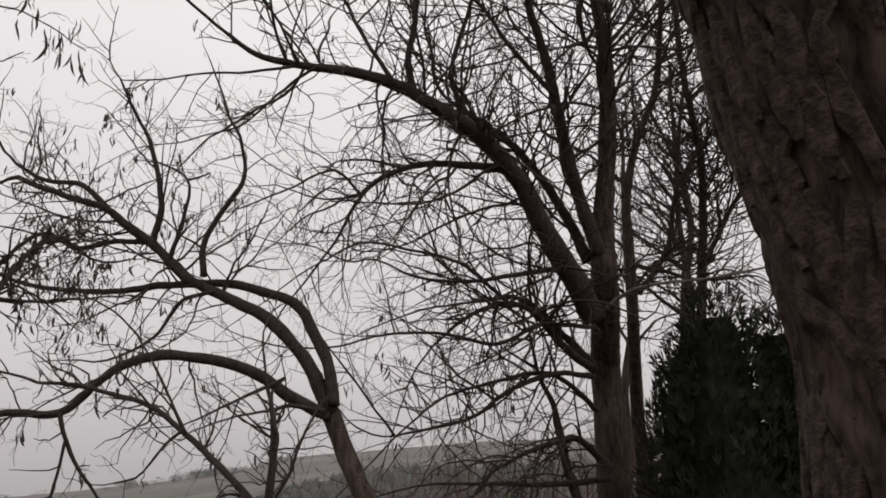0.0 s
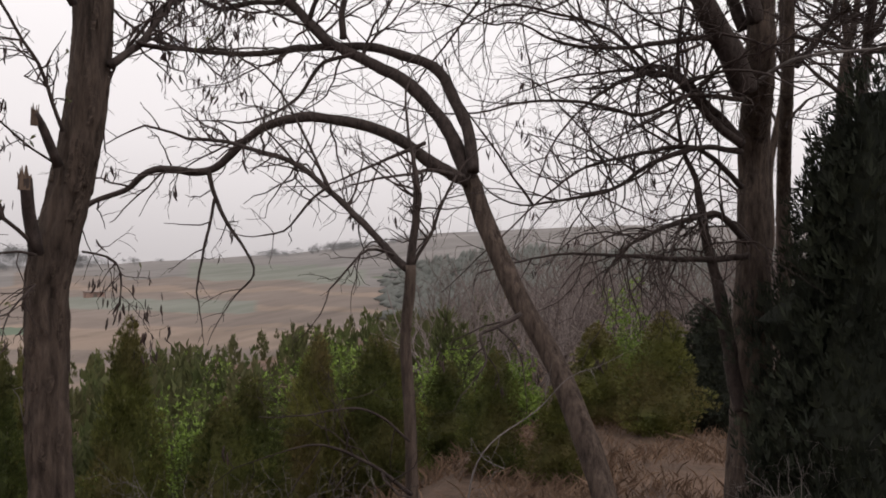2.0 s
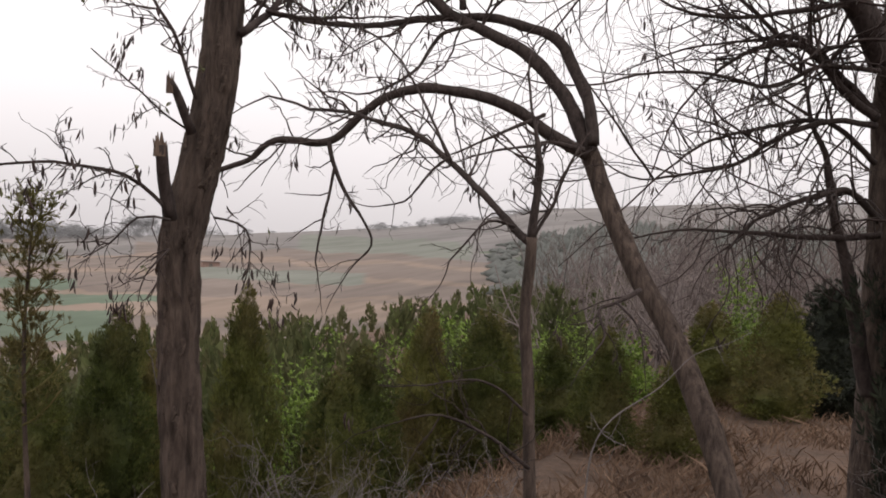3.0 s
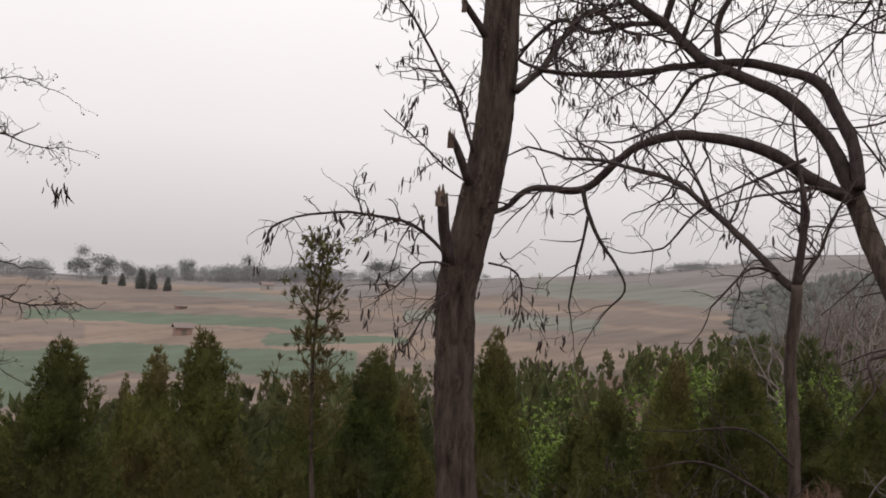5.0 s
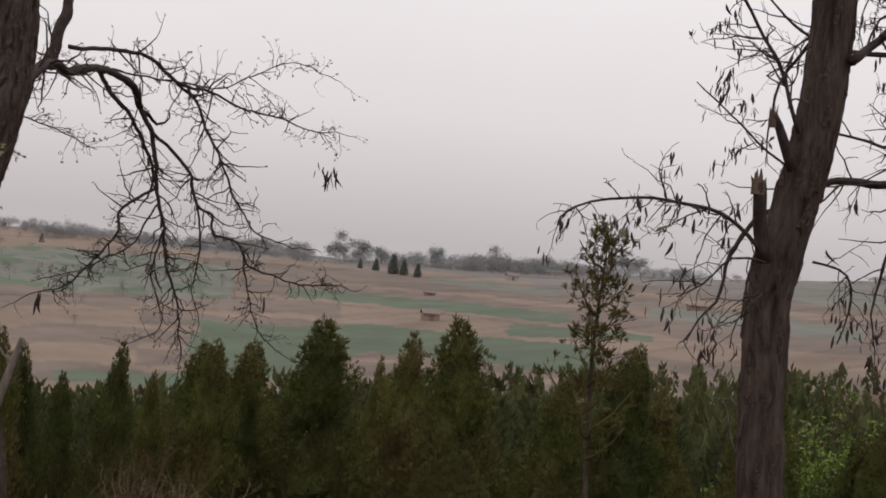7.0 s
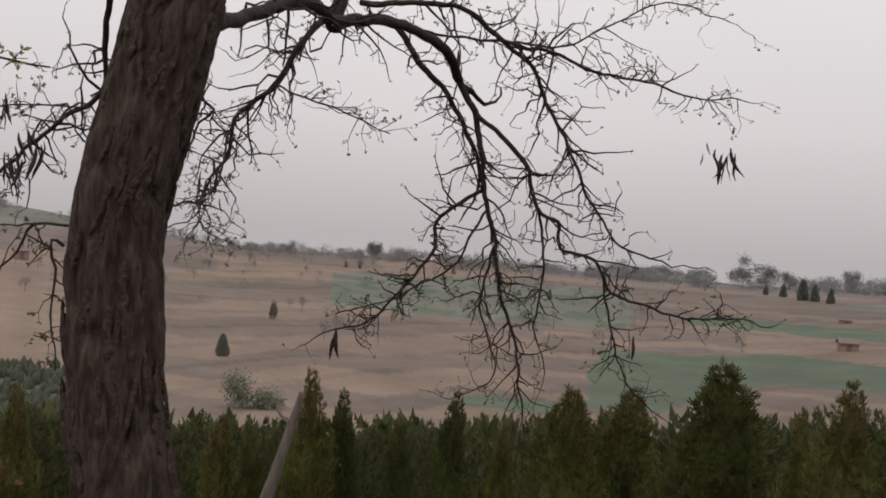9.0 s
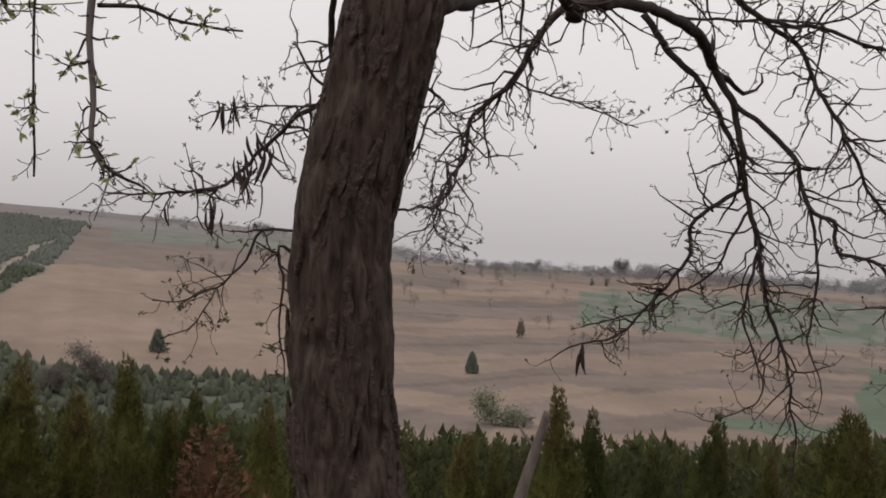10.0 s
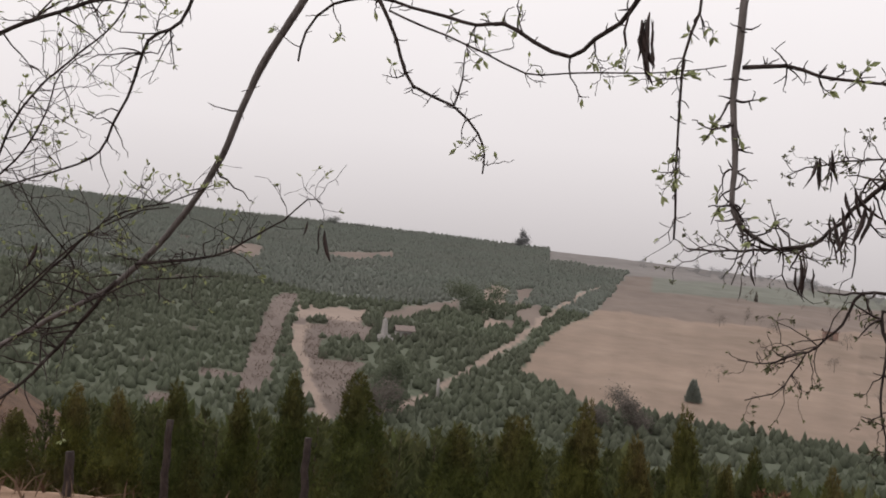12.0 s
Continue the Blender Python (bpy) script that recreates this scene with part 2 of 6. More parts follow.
def wood_cover(az, el, wob):
    """The wooded hillside: conifers broken by a track, a washed-out scarp and bare openings."""
    if -8.8 < el < -0.8 and abs(az - float(np.interp(el, TRACK_EL, TRACK_AZ)) + 0.25 * wob) < 0.20 + 0.022 * abs(el):
        return 6
    if -9.8 < el < -4.2:
        rim = float(np.interp(el, SCARP_EL, SCARP_AZ)) + 0.8 * wob
        if abs(az - rim) < 0.42 + 0.3 * wob:
            return 6
        if 110.3 + 0.9 * wob + max(0, -7 - el) * 0.4 < az < rim and not (110 < az < 113 and -6.2 < el < -5.0):
            return 8
    if -4.3 < el < -3.2 - 0.4 * wob and 110.6 < az < 114.5 and wob > -0.3:
        return 6 if el > -3.9 else 8
    if -8.4 < el < -2.6 and abs(az - float(np.interp(el, BRUSH_EL, BRUSH_AZ)) - 0.4 * wob) < 0.35 + 0.06 * abs(el):
        return 8
    if 109.6 < az < 113.4 and abs(el - 0.0 + (az - 110) * 0.13) < 0.22 + 0.2 * wob:
        return 1
    if (az - 117.7) ** 2 / 0.8 + (el + 0.3) ** 2 / 0.12 < 1 + wob:
        return 1
    if 105.5 < az < 109.7 and abs(el + 2.5 + (az - 105.7) * 0.27) < 0.28 + 0.3 * wob:
        return 1
    if 100.9 < az < 104.2 and -3.6 < el < -1.2 and noise.noise((az * 1.3, el * 2.2, 9)) > -0.05:
        return 1 if az < 103 else 6
    if 111 < az < 123 and 119 - az < el * -1.2 and noise.noise((az * 0.4, el * 1.7, 14)) > 0.42:
        return 8
    return 5


def ground_kind(az, r):
    """Which cover lies at an azimuth (degrees) and distance (metres)."""
    wob = noise.noise((az * 0.22, r * 0.01, 5))
    ripple = noise.noise((az * 0.9, r * 0.04, 15))
    el = math.degrees(math.atan2(height(CENTRE[0] - r * math.sin(radians(az)), CENTRE[1] + r * math.cos(radians(az)), False), r))
    if 3.2 < r < 8.8 and 103 + wob * 4 < az < 140:
        return 7
    if r < 75 + 10 * wob:
        return 0
    el += 0.12 * wob + 0.10 * ripple
    if az < 9 + wob * 3:
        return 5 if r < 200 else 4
    field_side = float(np.interp(el, (-8.2, -7.6, -5.9, -3.7, -2.3, -0.9, 0.1, 0.4), (82, 97.3, 101.8, 100.1, 98.0, 97.0, 96.4, 100.8)))
    if az > field_side + 0.3 * ripple and az > 80:
        return wood_cover(az, el, ripple)
    if az > 82 + wob * 2:
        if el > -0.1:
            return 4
        if el > -0.9 and az < 95:
            return 9
        if el > -2.2 + 0.3 * wob:
            return 1
        return 2
    crop = np.interp(az, (44, 50, 54), (0.0, 1.0, 1.0))
    if 31 < az < 54 + ripple and -6.5 - 2.2 * crop < el < -5.0 - 0.6 * crop + 0.25 * wob or 54 <= az < 61 and -9.3 < el < -8.5 + 0.2 * wob:
        return 3
    if 33 < az < 49 and -3.85 < el < -3.3 + 0.25 * ripple:
        return 3
    if 33.5 < az < 41 and -2.3 < el < -1.9 + 0.2 * ripple:
        return 9
    if 28 < az < 36 + ripple and -4.9 + 0.08 * (36 - az) < el < -4.1 + 0.3 * wob:
        return 3
    if 17 < az < 28.5 and -3.05 < el < -2.4 + 0.2 * wob or 11 < az < 21 and -1.25 < el < -0.3:
        return 9
    if 52 < az < 69 and -4.3 + 0.5 * wob < el < -2.3 + 0.5 * wob:
        return 9 if ripple > -0.1 else 3
    # The top band of fields gets the haze-greyed cover.
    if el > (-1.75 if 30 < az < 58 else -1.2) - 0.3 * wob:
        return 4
    if az > 57:
        return 2 if (math.sin(el * 3.1 + az * 0.22 + 2 * wob) > 0.1) else 1
    return 2 if -5.1 < el < -4.1 and az < 46 or math.sin(el * 6 + wob) > 0.72 else 1


def cover_at(az, r):
    """Base colour of the far land, distance haze included; terraces step along the valley side."""
    kind = ground_kind(az, r)
    c = np.array(COVERS[kind])
    x, y = -r * math.sin(radians(az)), r * math.cos(radians(az))
    if kind in (1, 2, 4) and az < 84:
        k = (r + 40 * noise.noise((x * 0.006, y * 0.006, 4))) / (9 + r * 0.035) + az * 0.10
        step = k - math.floor(k)
        c = c * (0.94 + 0.16 * noise.noise((math.floor(k) * 7.3, 0.5, az * 0.03)))
        if step < 0.16 and noise.noise((x * 0.02, y * 0.02, 21)) > -0.15:
            c = c * 0.84
    elif kind == 2:
        c = c * (1 + 0.10 * noise.noise((az * 0.9, r * 0.004, 2)) + 0.12 * noise.noise((x * 0.012, y * 0.012, 8)))
    elif kind in (5, 8):
        # Past about 240 m the wood floor is greyed to imitate haze.
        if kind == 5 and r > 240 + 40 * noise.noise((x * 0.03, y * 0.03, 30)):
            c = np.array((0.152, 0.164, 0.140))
        c = c * (1 + 0.22 * noise.noise((x * 0.03, y * 0.03, 12)))
    return c


def build_ground():
    azs = np.concatenate([np.arange(-35, 28, 0.4), np.arange(28, 126, 0.22), np.arange(126, 140, 0.5), np.arange(140, 325, 5.0)])
    rs = np.concatenate([np.linspace(0.6, 15, 40), np.geomspace(15.6, 100, 34), np.geomspace(102, 620, 150), np.geomspace(660, 3600, 10)])
    verts = [(CENTRE[0], CENTRE[1], height(*CENTRE))]
    colours = [(*COVERS[0], 1)]
    for r in rs:
        for az in azs:
            x, y = CENTRE[0] - r * math.sin(radians(az)), CENTRE[1] + r * math.cos(radians(az))
            verts.append((x, y, height(x, y)))
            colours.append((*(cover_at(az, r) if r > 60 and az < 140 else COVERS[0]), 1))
    n = len(azs)
    faces, kinds = [], []
    for j in range(n):
        faces.append((0, 1 + (j + 1) % n, 1 + j))
        kinds.append(0)
    for i in range(len(rs) - 1):
        for j in range(n):
            a, b = 1 + i * n + j, 1 + i * n + (j + 1) % n
            faces.append((a, b, b + n, a + n))
            bank = rs[i] < 9 and azs[j] < 140 and ground_kind(azs[j], rs[i]) == 7
            kinds.append(2 if bank else int(rs[i] > 70))
    me = bpy.data.meshes.new("ground")
    me.from_pydata(verts, [], faces)
    for m in GROUND_KINDS:
        me.materials.append(m)
    me.polygons.foreach_set("material_index", kinds)
    me.polygons.foreach_set("use_smooth", [True] * len(faces))
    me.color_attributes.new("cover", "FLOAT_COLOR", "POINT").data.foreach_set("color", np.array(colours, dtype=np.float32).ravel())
    me.update()
    return tagged(new("ground", me), "dry brown hillside falling to hazy fields", "ground", kind="structure")


build_ground()


# ---- building tools ----
class Shape:
    """Collects vertices and faces of one mesh."""

    def __init__(self):
        self.v, self.f, self.count = [], [], 0

    def add(self, verts, faces):
        base = self.count
        self.v.append(np.asarray(verts, float))
        self.count += len(verts)
        self.f.extend(tuple(base + i for i in f) for f in faces)

    def mesh(self, name, mat, smooth=True):
        me = bpy.data.meshes.new(name)
        me.from_pydata(np.concatenate(self.v).tolist() if self.v else [], [], self.f)
        me.materials.append(mat)
        if smooth:
            me.polygons.foreach_set("use_smooth", [True] * len(self.f))
        me.update()
        return me


def part(name, shape, mat, parent, label="", kind="", smooth=True):
    ob = new(name, shape.mesh(name, mat, smooth))
    ob.parent = parent
    return tagged(ob, label, kind=kind)


def spline(points, step):
    """Catmull-Rom through the points, at about that spacing."""
    p = np.asarray(points, float)
    p = np.vstack([2 * p[0] - p[1], p, 2 * p[-1] - p[-2]])
    out = []
    for i in range(1, len(p) - 2):
        n = max(2, int(np.linalg.norm(p[i + 1] - p[i]) / step))
        for k in range(n):
            t = k / n
            a, b, c, d = p[i - 1], p[i], p[i + 1], p[i + 2]
            out.append(0.5 * (2 * b + (c - a) * t + (2 * a - 5 * b + 4 * c - d) * t * t + (3 * b - a - 3 * c + d) * t ** 3))
    out.append(p[-2])
    return np.array(out)


def frames_along(path):
    tan = np.gradient(path, axis=0)
    tan /= np.linalg.norm(tan, axis=1)[:, None] + 1e-9
    up = np.array([0.31, 0.17, 0.93])
    if abs(tan[0] @ up) > 0.9:
        up = np.array([0.9, 0.3, 0.1])
    side = np.cross(tan, up)
    side /= np.linalg.norm(side, axis=1)[:, None] + 1e-9
    return tan, side, np.cross(side, tan)


def tube(shape, path, radii, sides=6, relief=None, cap=True):
    path, radii = np.asarray(path, float), np.asarray(radii, float)
    tan, s, u = frames_along(path)
    ang = np.linspace(0, 2 * math.pi, sides, endpoint=False)
    ring = np.cos(ang)[None, :, None] * s[:, None, :] + np.sin(ang)[None, :, None] * u[:, None, :]
    rad = np.repeat(radii[:, None], sides, axis=1)
    if relief is not None:
        rad = rad + relief
    v = (path[:, None, :] + ring * rad[:, :, None]).reshape(-1, 3)
    n = len(path)
    faces = [(i * sides + j, i * sides + (j + 1) % sides, (i + 1) * sides + (j + 1) % sides, (i + 1) * sides + j) for i in range(n - 1) for j in range(sides)]
    if cap:
        faces.append(tuple(reversed(range(sides))))
        faces.append(tuple((n - 1) * sides + j for j in range(sides)))
    shape.add(v, faces)


def bark_relief(path, radii, sides, depth, seed, furrow=30.0):
    """Long interlocking ridges and furrows round a trunk."""
    length = np.concatenate([[0], np.cumsum(np.linalg.norm(np.diff(path, axis=0), axis=1))])
    out = np.zeros((len(path), sides))
    girth = float(np.mean(radii))
    for i, h in enumerate(length):
        for j in range(sides):
            a = 2 * math.pi * j / sides + 0.12 * h
            c, q = math.cos(a) * girth * furrow, math.sin(a) * girth * furrow
            wob = noise.noise((c * 0.25, q * 0.25, h * 4 + seed)) * 1.1
            e = noise.noise((c + wob, q + wob, h * furrow * 0.13 + seed))
            g = noise.noise((c * 2.1 + wob, q * 2.1 - wob, h * furrow * 0.34 + seed + 40))
            plate = noise.noise((c * 0.7, q * 0.7, h * furrow * 0.5 + seed + 70))
            fine = noise.noise((c * 4, q * 4, h * furrow * 1.6 + seed))
            lump = noise.noise((c / furrow * 3, q / furrow * 3, h * 1.6 + seed + 9))
            cut = max(0, 1 - abs(e) * 3.6) * 0.75 + max(0, 1 - abs(g) * 4.5) * 0.3
            out[i, j] = -depth * cut + depth * (0.3 * plate + 0.2 * fine) + 0.09 * radii[i] * lump
    return out


def trunk(name, points, radii, parent, sides=40, step=0.03, depth=0.012, seed=0, mat=None, label="", furrow=30.0):
    path = spline(points, step)
    key = np.linspace(0, 1, len(radii))
    rr = np.interp(np.linspace(0, 1, len(path)), key, radii)
    sh = Shape()
    tube(sh, path, rr, sides, bark_relief(path, rr, sides, depth, seed, furrow))
    return part(name, sh, mat or BARK, parent, label), path, rr


def grow(twigs, rng, p, d, length, radius, level, lift, kink, tips, fork=0.55):
    """One zigzag twig with side twigs. lift: pull upwards (minus: drooping). tips collects ends and joints."""
    n = min(max(5, int(length / (0.07 if level else 0.055))), 14)
    d = d / (math.sqrt(d @ d) + 1e-9)
    seg = length / n
    jig = rng.normal(size=(n, 3)) * kink
    sgn = rng.normal(size=3) * kink * 0.55
    curl = rng.normal(size=3) * (0.10 + 0.5 * kink)
    luck, turn = rng.random(n), rng.random(n)
    pts = [p]
    for i in range(n):
        sgn = -sgn
        if turn[i] < 0.22:
            curl = -0.8 * curl
        d = d + sgn + jig[i] * 0.5 + curl
        d[2] += lift * 0.16
        d = d / math.sqrt(d @ d)
        pts.append(pts[-1] + d * seg)
        if level > 0 and luck[i] < fork and i > 0:
            out = rng.normal(size=3)
            out -= d * (out @ d)
            out /= math.sqrt(out @ out) + 1e-9
            grow(twigs, rng, pts[-1], d * 0.65 + out * 0.8, length * rng.uniform(0.3, 0.62) * (1 - 0.4 * i / n), radius * 0.62 * (1 - 0.5 * i / n), level - 1, lift, kink, tips, fork)
        elif i > n * 0.4:
            tips.append((pts[-1], d))
    tips.append((pts[-1], d))
    twig_tube(twigs, np.array(pts), radius, 4 if radius > 0.004 else 3)


RINGS = {k: np.array([(math.cos(2 * math.pi * j / k), math.sin(2 * math.pi * j / k)) for j in range(k)]) for k in (3, 4)}
TWIG_FACES = {}


def twig_tube(shape, pts, radius, k):
    n = len(pts)
    if (n, k) not in TWIG_FACES:
        TWIG_FACES[n, k] = [(i * k + j, i * k + (j + 1) % k, (i + 1) * k + (j + 1) % k, (i + 1) * k + j) for i in range(n - 1) for j in range(k)]
    t = pts[-1] - pts[0]
    s = np.array([t[1], -t[0], 0.0]) if abs(t[0]) + abs(t[1]) > 1e-6 else np.array([1.0, 0, 0])
    s /= math.sqrt(s @ s)
    u = np.array([t[1] * s[2] - t[2] * s[1], t[2] * s[0] - t[0] * s[2], t[0] * s[1] - t[1] * s[0]])
    u /= math.sqrt(u @ u) + 1e-9
    ring = RINGS[k][:, :1] * s + RINGS[k][:, 1:] * u
    rad = np.linspace(radius, max(radius * 0.35, 0.0009), n)
    shape.add((pts[:, None, :] + ring[None] * rad[:, None, None]).reshape(-1, 3), TWIG_FACES[n, k])


def bark_plate_mesh(rng, length, width, thick, girth, mat):
    """A lifted flake of bark, pointed at both ends, bowed to the trunk's girth; z outwards, x along the trunk."""
    n = 7
    v, f = [], []
    lean = rng.normal() * 0.35
    for i in range(n):
        u = i / (n - 1)
        half = 0.5 * width * (0.22 + 0.78 * math.sin(math.pi * (0.08 + 0.84 * u)) ** 0.8) * rng.uniform(0.75, 1.2)
        mid = lean * width * (u - 0.5) + rng.normal() * 0.10 * width
        lift = thick * (0.35 + 0.65 * u) * rng.uniform(0.7, 1.2)
        for k, h in ((-1.0, -1.0), (-0.8, 0.75), (0.0, 1.0), (0.8, 0.7), (1.0, -1.0)):
            y = mid + half * k
            v.append((length * (u - 0.5), y, lift * h * (1.0 if 0 < i < n - 1 else 0.3) - y * y / (2 * girth)))
    for i in range(n - 1):
        f += [(5 * i + j, 5 * i + 5 + j, 5 * i + 6 + j, 5 * i + 1 + j) for j in range(4)]
    f += [(0, 1, 2, 3, 4), tuple(reversed([5 * (n - 1) + j for j in range(5)]))]
    me = bpy.data.meshes.new("bark_plate")
    me.from_pydata(v, [], [tuple(reversed(q)) for q in f])
    me.materials.append(mat)
    me.update()
    return me


class Tree:
    """A bare tree: its trunk, limbs, twigs, pods and buds."""

    def __init__(self, base, label, seed, name="locust_tree", category="tree"):
        self.ob = new(name)
        self.ob.location = base
        tagged(self.ob, label, category, "bare trees on the hillside")
        bpy.context.view_layer.update()
        self.rng, self.twigs, self.tips = np.random.default_rng(seed), Shape(), []
        self.base, self.density = np.array(base), 1.0

    def own(self, ob):
        ob.matrix_parent_inverse = Matrix.Translation(-self.ob.location)
        return ob

    def trunk(self, points, radii, **kw):
        ob, path, rr = trunk("trunk", points, radii, self.ob, **kw)
        self.path = path
        self.own(ob)
        return path

    def plates(self, count, length, width, thick, radii, mat, twist=0.0):
        """Loose flakes of bark all round the trunk."""
        rng, path = np.random.default_rng(77 + count), self.path
        rr = np.interp(np.linspace(0, 1, len(path)), np.linspace(0, 1, len(radii)), radii)
        kinds = [bark_plate_mesh(rng, length * rng.uniform(0.6, 1.5), width * rng.uniform(0.6, 1.4), thick, float(np.mean(radii)), mat) for _ in range(12)]
        tan, s, u = frames_along(path)
        for _ in range(count):
            i, a = int(rng.uniform(0.02, 0.98) * (len(path) - 1)), rng.uniform(0, 2 * math.pi)
            out = math.cos(a) * s[i] + math.sin(a) * u[i]
            along = tan[i] if tan[i][2] > 0 else -tan[i]
            side = np.cross(out, along)
            t = twist + rng.normal() * 0.12
            x, y = along * math.cos(t) + side * math.sin(t), side * math.cos(t) - along * math.sin(t)
            c = path[i] + out * (rr[i] * rng.uniform(0.965, 1.0)) - self.base
            ob = new("bark_plate", kinds[rng.integers(12)])
            ob.parent = self.ob
            ob.matrix_local = Matrix(((-x[0], y[0], out[0], c[0]), (-x[1], y[1], out[1], c[1]), (-x[2], y[2], out[2], c[2]), (0, 0, 0, 1)))

    def limb(self, points, r0, r1, twigs=0, length=0.5, level=1, lift=0.3, kink=0.35, start=0.15, mat=None, name="limb", sides=8, fork=0.55, thin=1.0, spurs=0, wavy=0.006):
        path = spline(points, 0.035)
        k = len(path)
        rr = np.linspace(r0, r1, k)
        for i in range(k):
            path[i] += 0.3 * rr[i] * np.array(noise.noise_vector(tuple(path[i] * 4))) + wavy * np.array(noise.noise_vector(tuple(path[i] * 11)))
            rr[i] *= 1 + 0.13 * noise.noise(tuple(path[i] * 9))
        sh = Shape()
        tube(sh, path, rr, sides)
        self.own(part(name, sh, mat or LIMB, self.ob))
        tan = frames_along(path)[0]
        for _ in range(round(twigs * self.density)):
            i = int(self.rng.uniform(start, 1.0) * (k - 1))
            out = np.cross(tan[i], self.rng.normal(size=3))
            out /= np.linalg.norm(out) + 1e-9
            d = tan[i] * self.rng.uniform(0.2, 0.9) + out + np.array([0, 0, 0.35 * lift])
            size = length * self.rng.uniform(0.45, 1.25) * (1 - 0.35 * i / k)
            grow(self.twigs, self.rng, path[i], d, size, thin * min(0.6 * rr[i], 0.0027 + 0.0074 * size), level, lift, kink, self.tips, fork)
        if twigs and r1 > 0.003:
            grow(self.twigs, self.rng, path[-1], tan[-1], length * 0.9, r1, level, lift, 0.6 * kink, self.tips, fork)
        for _ in range(spurs):
            i = int(self.rng.uniform(0, 1) * (k - 1))
            out = np.cross(tan[i], self.rng.normal(size=3))
            out /= np.linalg.norm(out) + 1e-9
            grow(self.twigs, self.rng, path[i], out + 0.3 * tan[i], self.rng.uniform(0.012, 0.035) + rr[i], 0.5 * min(rr[i], 0.005), 0, 0.1, 0.3, [])
        return path

    def tuft(self, p, pods, size, spread=0.03):
        """A bunch of pods hanging at p."""
        for _ in range(pods):
            sh = Shape()
            pod(sh, self.rng, np.array(p) + self.rng.normal(size=3) * spread, size * self.rng.uniform(0.7, 1.15))
            self.own(part("pod", sh, POD, self.ob, "dark dry seed pod"))

    def finish(self, pods=0, buds=0, pod_size=0.055, leaf=None, leaf_size=0.02, twig_mat=None, broad=0.2):
        if self.twigs.count:
            self.own(part("twigs", self.twigs, twig_mat or TWIG, self.ob, "thin zigzag twigs", "stuff"))
        if pods and self.tips:
            sh = Shape()
            for _ in range(pods):
                p, d = self.tips[self.rng.integers(len(self.tips))]
                for _ in range(self.rng.integers(1, 6)):
                    pod(sh, self.rng, p + self.rng.normal(size=3) * 0.018, pod_size * self.rng.uniform(0.6, 1.2), 1.7)
            self.own(part("seed_pods", sh, POD, self.ob, "dark dry hanging seed pods", "stuff"))
        if buds and self.tips:
            sh = Shape()
            for _ in range(buds):
                p, d = self.tips[self.rng.integers(len(self.tips))]
                sprig(sh, self.rng, p, d, leaf_size, broad, 0.8 if broad > 0.1 else 0.35)
            self.own(part("young_leaves", sh, leaf or BUD, self.ob, "small unfolding leaves", "stuff", smooth=False))


def pod(shape, rng, p, size, wide=1.0):
    """A flat, slightly twisted pod hanging from p."""
    a = rng.uniform(0, math.pi)
    s = np.array([math.cos(a), math.sin(a), 0])
    t = np.array([-s[1], s[0], 0])
    bend = rng.normal() * 0.35
    rows = []
    for k, w in enumerate((0.018, 0.06, 0.072, 0.06, 0.01)):
        w *= wide
        c = p + np.array([0, 0, -size * k / 4]) + s * bend * size * (k / 4) ** 2 + t * rng.normal() * 0.04 * size
        rows += [c - s * w * size, c + t * w * 0.35 * size, c + s * w * size, c - t * w * 0.35 * size]
    f = [(i * 4 + j, i * 4 + (j + 1) % 4, i * 4 + 4 + (j + 1) % 4, i * 4 + 4 + j) for i in range(4) for j in range(4)]
    shape.add(rows, f)


def sprig(shape, rng, p, d, size, broad=0.2, spread=0.8):
    """A tuft of a few small leaves at a twig's end."""
    for _ in range(rng.integers(2, 6)):
        v = d + rng.normal(size=3) * spread
        v /= np.linalg.norm(v)
        w = np.cross(v, rng.normal(size=3))
        w /= np.linalg.norm(w) + 1e-9
        n = np.cross(v, w)
        l = size * rng.uniform(0.5, 1.4)
        shape.add([p, p + v * l * 0.5 + w * l * broad + n * l * 0.06, p + v * l, p + v * l * 0.5 - w * l * broad + n * l * 0.06], [(0, 1, 2), (0, 2, 3)])


# ---- near trees ----

arch_tree = Tree((0.84, 4.94, height(0.84, 4.94) - 0.05), "leaning bare locust tree arching over the slope", 11, "locust_tree")
arch_tree.density = 0.6
arch_tree.trunk([(0.87, 4.94, -1.81), (0.78, 5.08, -1.44), (0.69, 5.17, -1.18), (0.57, 5.28, -0.85), (0.37, 5.42, -0.42), (0.18, 5.50, -0.12), (-0.01, 5.61, 0.26), (-0.12, 5.68, 0.52), (-0.17, 5.71, 0.63)], [0.079, 0.075, 0.069, 0.069, 0.067, 0.062, 0.060, 0.058, 0.056], sides=36, depth=0.007, seed=3, furrow=22)
arch_tree.limb([(-0.12, 5.62, 0.55), (-0.29, 5.68, 0.87), (-0.51, 5.74, 1.12), (-0.76, 5.79, 1.26), (-0.99, 5.83, 1.37), (-1.14, 5.86, 1.48), (-1.28, 5.88, 1.63), (-1.47, 5.92, 1.77), (-1.65, 5.95, 1.90), (-2.01, 6.01, 2.03), (-2.26, 6.04, 2.14)], 0.0463, 0.0167, twigs=46, length=0.86, level=2, lift=0.2, start=0.35, kink=0.2, fork=0.45)
